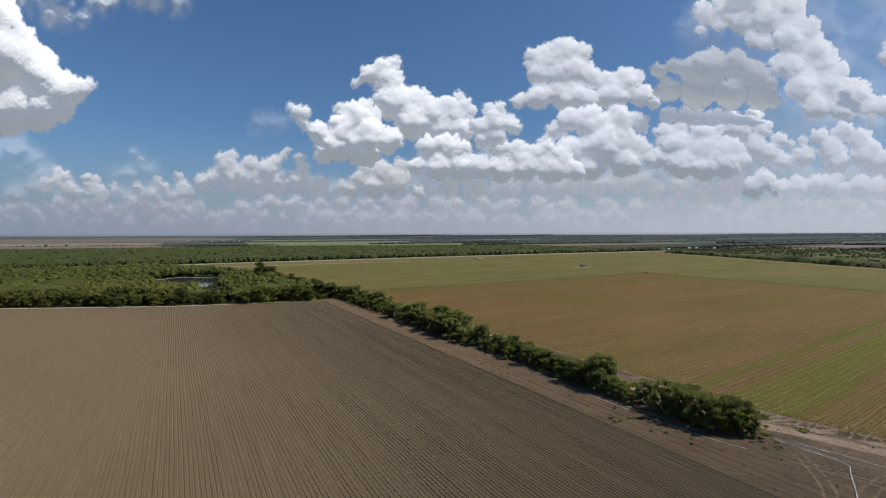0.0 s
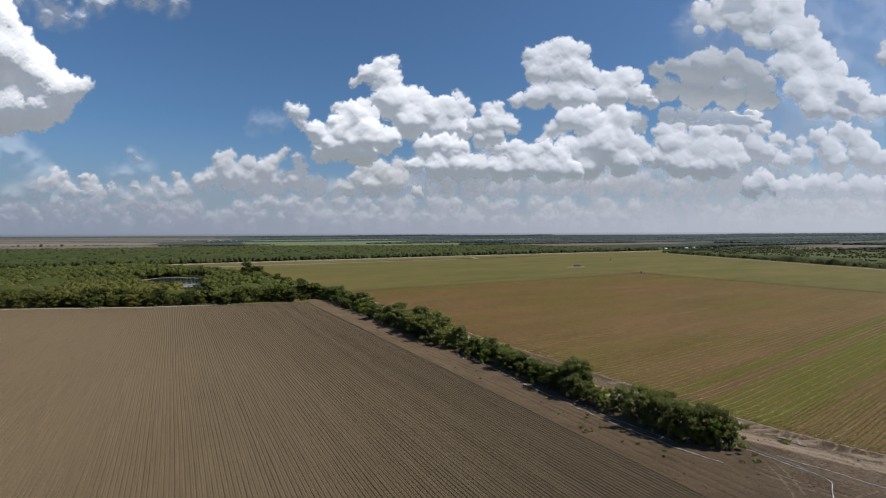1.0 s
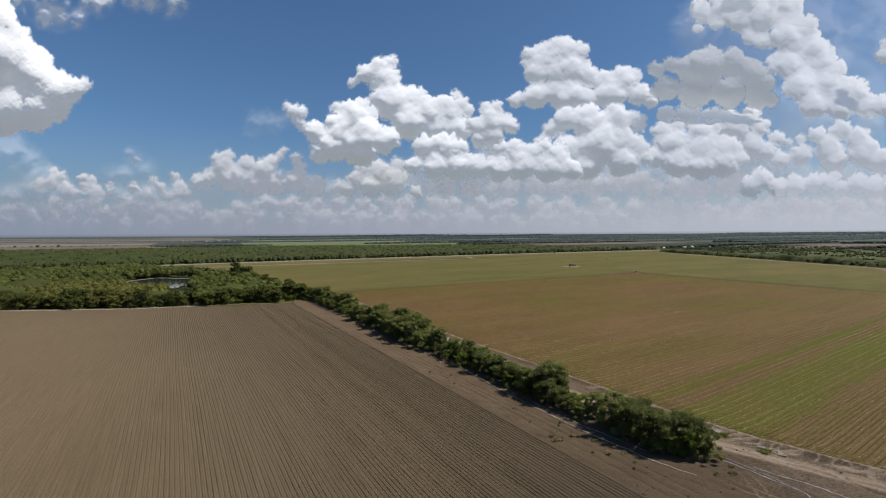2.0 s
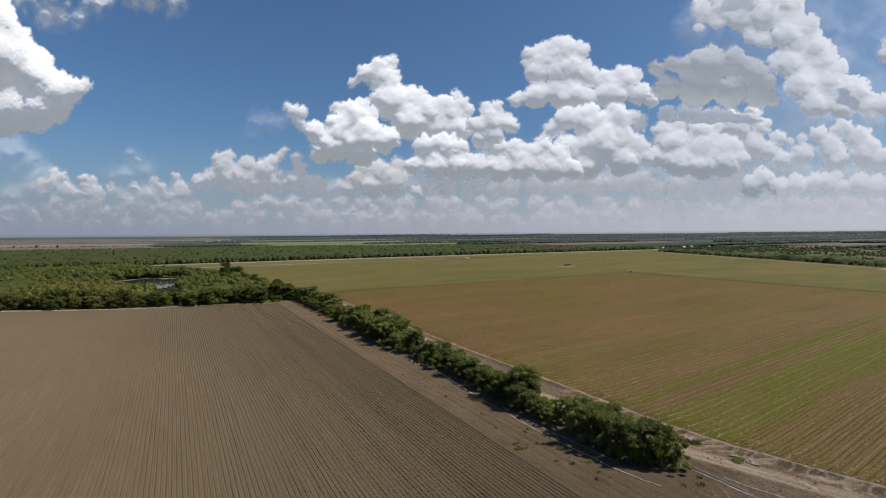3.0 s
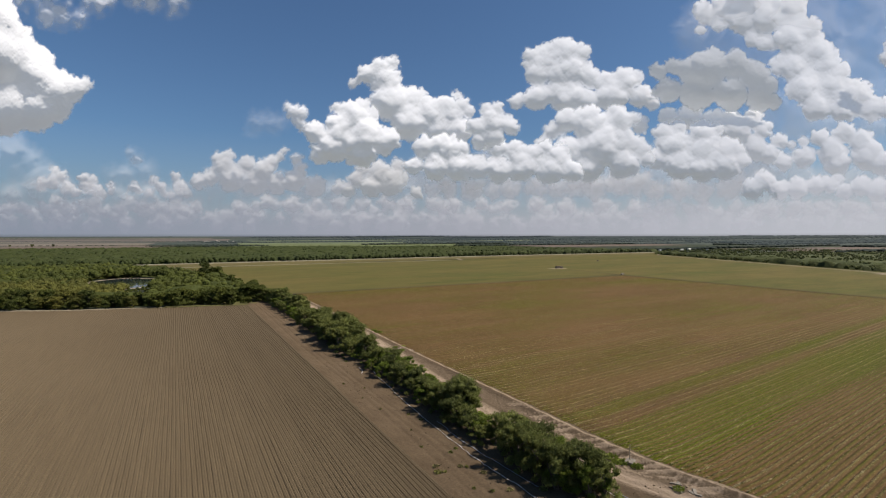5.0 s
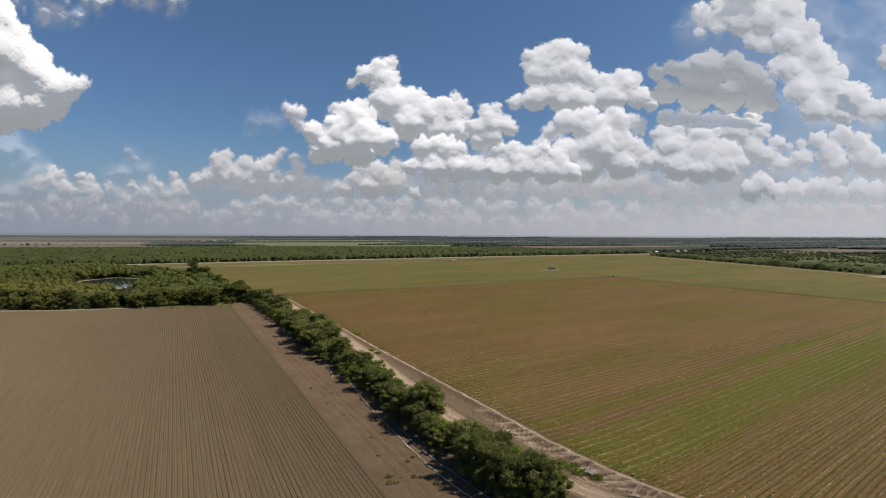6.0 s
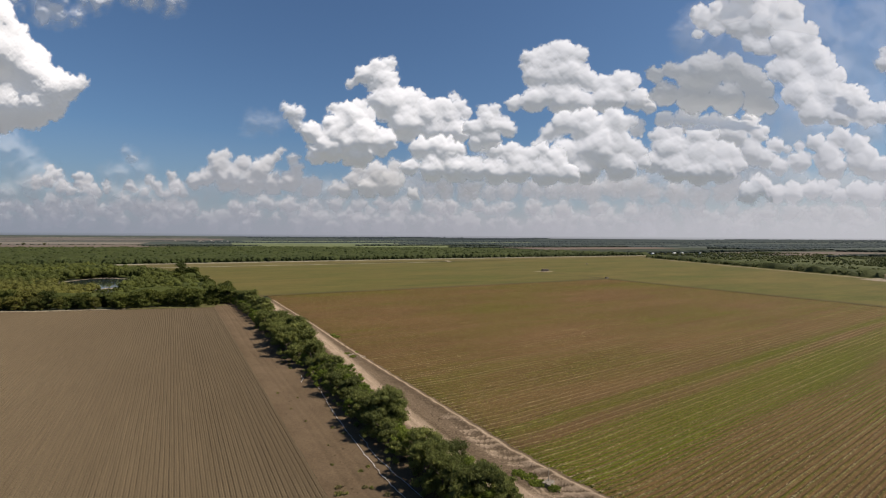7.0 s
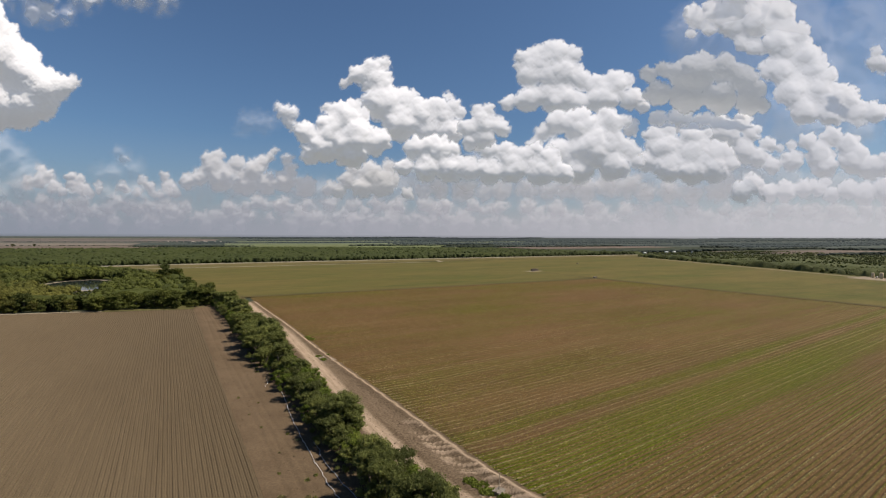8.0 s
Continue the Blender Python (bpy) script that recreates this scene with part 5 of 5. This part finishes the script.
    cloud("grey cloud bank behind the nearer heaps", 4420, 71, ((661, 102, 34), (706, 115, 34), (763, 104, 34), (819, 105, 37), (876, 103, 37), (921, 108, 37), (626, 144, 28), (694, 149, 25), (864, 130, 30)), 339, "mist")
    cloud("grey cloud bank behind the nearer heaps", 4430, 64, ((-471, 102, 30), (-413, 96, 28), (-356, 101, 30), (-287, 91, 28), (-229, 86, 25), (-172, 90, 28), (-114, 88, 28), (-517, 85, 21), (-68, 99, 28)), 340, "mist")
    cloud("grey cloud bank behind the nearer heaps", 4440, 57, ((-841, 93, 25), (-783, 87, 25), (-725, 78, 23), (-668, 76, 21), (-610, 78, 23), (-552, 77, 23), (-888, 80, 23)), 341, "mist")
    # added veil, placed to pale the sky about the tower
    cloud("added veil of thin cloud that pales the sky about the tower", 4440, 189, ((533, 398, 69), (624, 341, 69), (713, 419, 80), (782, 329, 80), (870, 395, 92), (850, 261, 69), (738, 228, 57), (940, 294, 80), (636, 263, 46), (578, 453, 57)), 342, "veil")
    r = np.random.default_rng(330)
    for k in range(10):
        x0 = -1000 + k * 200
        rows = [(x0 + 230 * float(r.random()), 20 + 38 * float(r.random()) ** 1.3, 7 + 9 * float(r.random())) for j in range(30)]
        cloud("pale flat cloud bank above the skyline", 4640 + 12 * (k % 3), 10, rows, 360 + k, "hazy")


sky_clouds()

# ---------------------------------------------------------------- irrigation hoses
def hose(points, width, height, material, label, seed):
    """A flat polythene hose lying on the ground along (n, u) points."""
    r = np.random.default_rng(seed)
    p = np.array(points, float)
    d = np.r_[0, np.cumsum(np.hypot(*np.diff(p, axis=0).T))]
    s = np.arange(0, d[-1], 0.5)
    n, u = np.interp(s, d, p[:, 0]), np.interp(s, d, p[:, 1])
    k = np.ones(7) / 7
    pad = lambda a: np.convolve(np.pad(a, 3, mode="edge"), k, "valid")
    n, u = pad(n), pad(u)
    n = n + 0.20 * lattice(np.stack([s * 0.25, 0 * s, 0 * s], -1), seed) + 0.14 * lattice(np.stack([s * 0.9, 0 * s + 7, 0 * s], -1), seed)
    c = G(n, u, 0.0)
    t = np.gradient(c, axis=0)
    t /= np.linalg.norm(t, axis=1)[:, None]
    side = np.stack([-t[:, 1], t[:, 0], 0 * s], -1)
    w = width * (0.8 + 0.5 * np.abs(lattice(np.stack([s * 0.4, 0 * s + 3, 0 * s], -1), seed + 1)))
    ring = []
    for a in np.linspace(0, 2 * np.pi, 9)[:-1]:
        q = c + side * (0.5 * w * math.cos(a))[:, None]
        q[:, 2] += 0.14 + height * (0.5 + 0.5 * math.sin(a))
        ring.append(q)
    v = np.stack(ring, 1).reshape(-1, 3)
    m = len(s)
    i = (np.arange(m - 1)[:, None] * 8 + np.arange(8)[None]).ravel()
    j = (np.arange(m - 1)[:, None] * 8 + (np.arange(8)[None] + 1) % 8).ravel()
    f = np.stack([i, j, j + 8, i + 8], -1)
    return thing("irrigation_hose", mesh_np("irrigation_hose", v, f, True), material, label, "hose", "hoses along the hedge")


hose(((14.2, 67), (12.6, 61), (12.2, 52.8), (10.6, 35.4), (9.8, 19.8), (9.4, 2.8), (10.2, -4), (10.9, -12.9), (12.2, -18)), 0.095, 0.05, POLY, "white polythene irrigation hose lying beside the hedge", 401)
hose(((11.4, 72), (10.6, 68.5), (10.9, 66.5), (9.4, 64.6), (10.3, 63.8)), 0.095, 0.05, POLY, "short crumpled length of white polythene hose", 402)
hose(((11.8, 24), (11.2, 16), (11.4, 8), (12.2, 0), (12.8, -8)), 0.095, 0.05, POLY_BLUE, "thin bluish polythene hose beside the white one", 403)
hose(((20.2, -9), (21.4, -16.5), (21.6, -24.6), (21.6, -28.6), (21.0, -30.0), (17.0, -31.6), (11.6, -34.6), (4.0, -37.6)), 0.095, 0.05, POLY, "white polythene hose bending across the bare earth", 404)
hose(((22.0, -14), (22.3, -20), (22.0, -26), (21.9, -29)), 0.095, 0.05, POLY_BLUE, "bluish polythene hose beside the track", 405)
hose(((23.0, -20), (24.6, -27), (26.0, -36), (28.0, -52)), 0.095, 0.05, POLY, "thin white hose along the farm track", 406)


# ---------------------------------------------------------------- small things on the headland
def weed(n, u, size, seed, leaf, label, count=60):
    r = np.random.default_rng(seed)
    k = count
    ang, rad = r.random(k) * 6.283, size * np.sqrt(r.random(k))
    p = np.stack([rad * np.cos(ang), rad * np.sin(ang), 0.10 + 0.35 * size * r.random(k) * (1 - 0.6 * rad / size)], -1)
    a = r.normal(size=(k, 3)) * 0.16 * (0.5 + size * 0.5)
    b = r.normal(size=(k, 3)) * 0.10 + np.array((0, 0, 0.14 * size))
    v = np.stack([p - a, p + b, p + a, p - b * 0.4], 1).reshape(-1, 3)
    i = np.arange(k) * 4
    f = np.concatenate([np.stack([i, i + 1, i + 2], -1), np.stack([i, i + 2, i + 3], -1)])
    return thing("weed", mesh_np("weed", v, f), leaf, label, "weed", "weeds on the headland", m=at_field(n, u, 0.0))


WEED_LEAF = foliage("weed_leaves", (0.090, 0.095, 0.028), (0.118, 0.120, 0.034), (0.145, 0.140, 0.042), 0.4)
LUSH_LEAF = foliage("lush_weed_leaves", (0.105, 0.135, 0.026), (0.140, 0.172, 0.032), (0.170, 0.200, 0.040), 0.4, 0.45)
DRY_LEAF = foliage("dry_weed_leaves", (0.120, 0.105, 0.045), (0.150, 0.135, 0.055), (0.180, 0.160, 0.070), 0.4)
WEEDS_BY_FURROWS = ((2.2, 6, 1.1), (1.6, 4.2, 1.3), (2.6, 3.8, 0.8), (5.8, 4.2, 0.9), (6.6, 3.5, 0.7), (3.5, 14, 0.5), (5, 22, 0.5), (7, 9.5, 0.8), (8.6, 10.5, 0.7), (8, 0.5, 0.9), (6, -5, 0.7), (4, -3, 0.5), (8.5, -6, 1), (7.5, -9.5, 0.7), (5.5, -11, 0.6))
WEEDS_BY_HEDGE = ((9.2, 26, 0.9), (8.2, 30, 0.6), (4.2, 36, 0.5), (3, 45, 0.5), (10.5, 84, 1.3), (10, 80, 1), (9.5, 88, 0.9), (2.4, 58, 0.5), (6, 52, 0.4), (15.5, -19, 1), (18, -20, 1.2), (20, -18.5, 0.9), (24.5, -38, 0.6), (22.5, -40, 0.5), (27, -42, 0.6))
for k, (n, u, sz) in enumerate(WEEDS_BY_FURROWS + WEEDS_BY_HEDGE):
    weed(n, u, sz * 0.5, 500 + k, WEED_LEAF if k % 3 else DRY_LEAF, "low green weeds on the bare headland" if k % 3 else "dry yellowish weeds on the bare headland", int(30 + 30 * sz))
for k, (n, u, sz) in enumerate(((29.6, -3.5, 1.6), (30.2, -5.5, 1.8), (30.6, -8.0, 1.7), (31.4, -10.2, 1.4), (29.8, -7.5, 1.3), (31.0, 85.0, 1.6), (30.6, 90.0, 1.3), (33.8, 90.5, 1.0), (35.2, 118.0, 2.0), (35.0, 122.0, 1.6), (31.0, -18.2, 1.2))):
    weed(n, u, sz * 0.72, 560 + k, LUSH_LEAF, "lush green weeds beside the farm track", 150)


def valve_post():
    ob = empty("irrigation_valve", at_field(31.6, -8.6, 0.05, 20), "weathered wooden valve box with a leaning post", "valve")
    part("box_base", box(bmesh.new(), 0, 0, 0.22, 1.7, 1.3, 0.36, 0.05), OLD_WOOD, ob)
    part("lid", box(bmesh.new(), 0.05, 0.02, 0.44, 1.8, 1.4, 0.08, 0.03), CONCRETE, ob, "pale slab lid")
    part("post", cyl(bmesh.new(), (0.3, 0.2, 0.2), (0.75, 0.35, 2.9), 0.07, 0.06, 8), OLD_WOOD, ob, "leaning grey post")


valve_post()


def rubble():
    r = random.Random(3)
    for k in range(7):
        ob = empty("concrete_slab", at_field(31.6 + r.uniform(-1.2, 1.2), -18.5 + r.uniform(-2.6, 2.2), 0.12, r.uniform(0, 180)), "broken pale concrete slab lying on bare earth", "slab", "broken slabs by the track")
        bm = box(bmesh.new(), 0, 0, 0, r.uniform(0.6, 1.7), r.uniform(0.4, 0.7), 0.16, 0.03)
        bmesh.ops.rotate(bm, verts=bm.verts, cent=(0, 0, 0), matrix=Euler((r.uniform(-0.2, 0.2), r.uniform(-0.15, 0.15), 0)).to_matrix())
        part("slab_body", bm, CONCRETE, ob)


rubble()


def logs():
    r = random.Random(5)
    for k in range(5):
        n, u = 31.0 + 0.8 * k * 0.7 + r.uniform(-0.3, 0.3), 87 - 0.9 * k + r.uniform(-1.0, 1.0)
        ob = empty("log", at_field(n, u, 0.25, r.uniform(-30, 30)), "grey weathered log dumped beside the track", "log", "logs by the track")
        L = r.uniform(1.2, 2.6)
        bm = cyl(bmesh.new(), (-L / 2, 0, 0), (L / 2, 0.1, 0.08), 0.20, 0.15, 9)
        cyl(bm, (L * 0.2, 0, 0.05), (L * 0.35, 0.5, 0.3), 0.07, 0.04, 6)
        part("log_body", bm, OLD_WOOD, ob)


logs()


def clods():
    """Clods of earth and stones strewn over the bare strip and the ploughed edge."""
    r = np.random.default_rng(91)
    k = 2600
    n, u = 34 * r.random(k) ** 0.9, -70 + 190 * r.random(k) ** 1.2
    iv, jf = ICO[1]
    c = G(n, u, 0.05)
    s = 0.05 + 0.13 * r.random(k) ** 3
    q = np.tile(iv, (k, 1))
    v = np.repeat(c, len(iv), 0) + q * np.repeat(s, len(iv))[:, None] * (1 + 0.3 * r.normal(size=(len(q), 1))) * np.array((1, 1, 0.6))
    f = ((np.arange(k) * len(iv))[:, None, None] + jf[None]).reshape(-1, 3)
    return thing("clods", mesh_np("clods", v, f), SOIL, "clods of dry earth strewn over the headland", "soil", kind="stuff")


clods()

# ---------------------------------------------------------------- far fixtures
def pump_station():
    c = (357, 374)
    m = 40
    a = np.linspace(0, 2 * np.pi, m + 1)[:-1]
    k = 1 + 0.12 * np.sin(3 * a) + 0.08 * np.sin(7 * a + 1)
    v = np.concatenate([G(np.array([c[0]]), np.array([c[1]]), 0.35), G(c[0] + 13 * k * np.cos(a), c[1] + 7 * k * np.sin(a), 0.12)])
    i = np.arange(m)
    thing("pump_pad", mesh_np("pump_pad", v, np.stack([0 * i, i + 1, (i + 1) % m + 1], -1), True), DUST, "pale gravel pad in the field", "pad", kind="structure")
    ob = empty("pump_unit", at_field(c[0] + 2, c[1] + 1, 0.25), "long dark pump unit standing on a gravel pad", "pump")
    part("skid", box(bmesh.new(), 0, 0, 0.25, 10.5, 2.6, 0.4, 0.05), RUST, ob)
    part("housing", box(bmesh.new(), -1.6, 0, 1.55, 6.4, 2.2, 2.2, 0.15), RUST, ob)
    part("tank", cyl(bmesh.new(), (2.2, 0, 1.45), (5.0, 0, 1.45), 1.0, 1.0, 16), RUST, ob)
    part("exhaust", cyl(bmesh.new(), (-3.5, 0.5, 2.6), (-3.5, 0.5, 3.6), 0.12, 0.12, 8), RUST, ob)


pump_station()


def valve_box(n, u, s, label):
    ob = empty("valve_box", at_field(n, u, 0.1), label, "valve box", "boxes in the fields")
    part("casing", box(bmesh.new(), 0, 0, 0.6 * s, 2.2 * s, 1.5 * s, 1.2 * s, 0.08), CONCRETE, ob)
    part("pipe", cyl(bmesh.new(), (0.9 * s, 0, 0.8 * s), (2.6 * s, 0, 0.7 * s), 0.25 * s, 0.25 * s, 10), RUST, ob, "dark steel pipe")


valve_box(347.5, 272, 1.3, "small concrete valve box by a field track")
valve_box(520, 470, 1.1, "small concrete valve box in a green field")
valve_box(545, 640, 1.2, "small dark valve box below the levee")


def shed(n, u, L, W, H, turn, label):
    ob = empty("farm_shed", at_field(n, u, 0, turn), label, "shed", "white farm sheds")
    bm = bmesh.new()
    box(bm, 0, 0, H / 2, L, W, H)
    wall = part("wall", bm, WHITE_SHEET, ob)
    bm = bmesh.new()
    p = [bm.verts.new(q) for q in ((-L / 2 - 0.4, -W / 2 - 0.4, H), (L / 2 + 0.4, -W / 2 - 0.4, H), (L / 2 + 0.4, W / 2 + 0.4, H), (-L / 2 - 0.4, W / 2 + 0.4, H), (-L / 2 - 0.4, 0, H + W * 0.22), (L / 2 + 0.4, 0, H + W * 0.22))]
    for q in ((0, 1, 5, 4), (2, 3, 4, 5), (0, 4, 3), (1, 2, 5), (0, 3, 2, 1)):
        bm.faces.new([p[x] for x in q])
    part("roof", bm, WHITE_SHEET, ob)
    for x in (-L * 0.28, L * 0.2):
        part("door", box(bmesh.new(), x, -W / 2 - 0.06, H * 0.36, L * 0.2, 0.1, H * 0.72), RUST, ob, "dark sliding door")


shed(1012, 742, 9.6, 5.2, 2.9, 14, "white sheet-metal farm shed among trees")
shed(1120, 760, 8.0, 4.5, 2.7, -10, "small white farm shed among trees")
shed(1165, 770, 8.8, 5.2, 2.9, 8, "white sheet-metal farm shed among trees")
shed(1205, 745, 5.6, 4.5, 2.6, 20, "small white farm shed among trees")


def far_house(n, u, turn, size):
    """A small gabled house of the village on the plain."""
    ob = empty("house", at_field(n, u, 0.3, turn), "small pale house of a village on the plain", "house", "houses of the far village")
    L, W, H = 13 * size, 8 * size, 3.4 * size
    part("wall", box(bmesh.new(), 0, 0, H / 2, L, W, H), PALE_WALL, ob)
    bm = bmesh.new()
    p = [bm.verts.new(q) for q in ((-L / 2 - 0.4, -W / 2 - 0.4, H), (L / 2 + 0.4, -W / 2 - 0.4, H), (L / 2 + 0.4, W / 2 + 0.4, H), (-L / 2 - 0.4, W / 2 + 0.4, H), (-L / 2 - 0.4, 0, H + W * 0.3), (L / 2 + 0.4, 0, H + W * 0.3))]
    for q in ((0, 1, 5, 4), (2, 3, 4, 5), (0, 4, 3), (1, 2, 5), (0, 3, 2, 1)):
        bm.faces.new([p[x] for x in q])
    part("roof", bm, OLD_WOOD, ob, "weathered grey-brown roof")


village = np.random.default_rng(640)
for k in range(16):
    t = village.random()
    far_house(float(-90 + 370 * t + 12 * village.normal()), float(3180 - 190 * t + 40 * village.normal()), float(village.random() * 180), 0.55 + 0.35 * float(village.random()))
belt(-110, 3150, 290, 2960, 6, 50, 240, 90)
for n, u, s in ((-481, 2164, 1.0), (-421, 2160, 0.9), (-560, 2240, 0.7)):
    copy_thing(wood_kinds[0], at_field(n, u, 0.3, 40 * s)).scale = (1.3 * s, 1.3 * s, s)


def oil_tank(n, u, r, h, label):
    ob = empty("storage_tank", at_field(n, u, 0.1), label, "tank", "tanks by the brush")
    part("shell", cyl(bmesh.new(), (0, 0, 0), (0, 0, h), r, r, 24), TAN_TANK, ob)
    part("roof", cyl(bmesh.new(), (0, 0, h), (0, 0, h + 0.5), r + 0.08, 0.3, 24), TAN_TANK, ob)
    part("ladder", box(bmesh.new(), r + 0.15, 0, h / 2, 0.1, 0.5, h), RUST, ob)


oil_tank(597, 146, 1.3, 4.8, "tall tan steel storage tank")
oil_tank(590, 137, 1.5, 5.6, "tall tan steel storage tank")
ob = empty("water_tank", at_field(594, 142, 0.1), "low white water tank on a dark frame", "tank")
part("frame", box(bmesh.new(), 0, 0, 0.5, 1.8, 1.2, 0.9, 0.05), RUST, ob)
part("vessel", cyl(bmesh.new(), (-1.1, 0, 1.5), (1.1, 0, 1.5), 0.7, 0.7, 16), WHITE_SHEET, ob, "white vessel")
flat_patch("tank_pad", DUST, ((560, 120), (600, 112), (612, 158), (574, 160)), "pale gravel pad around the tanks", "pad", 0.24)
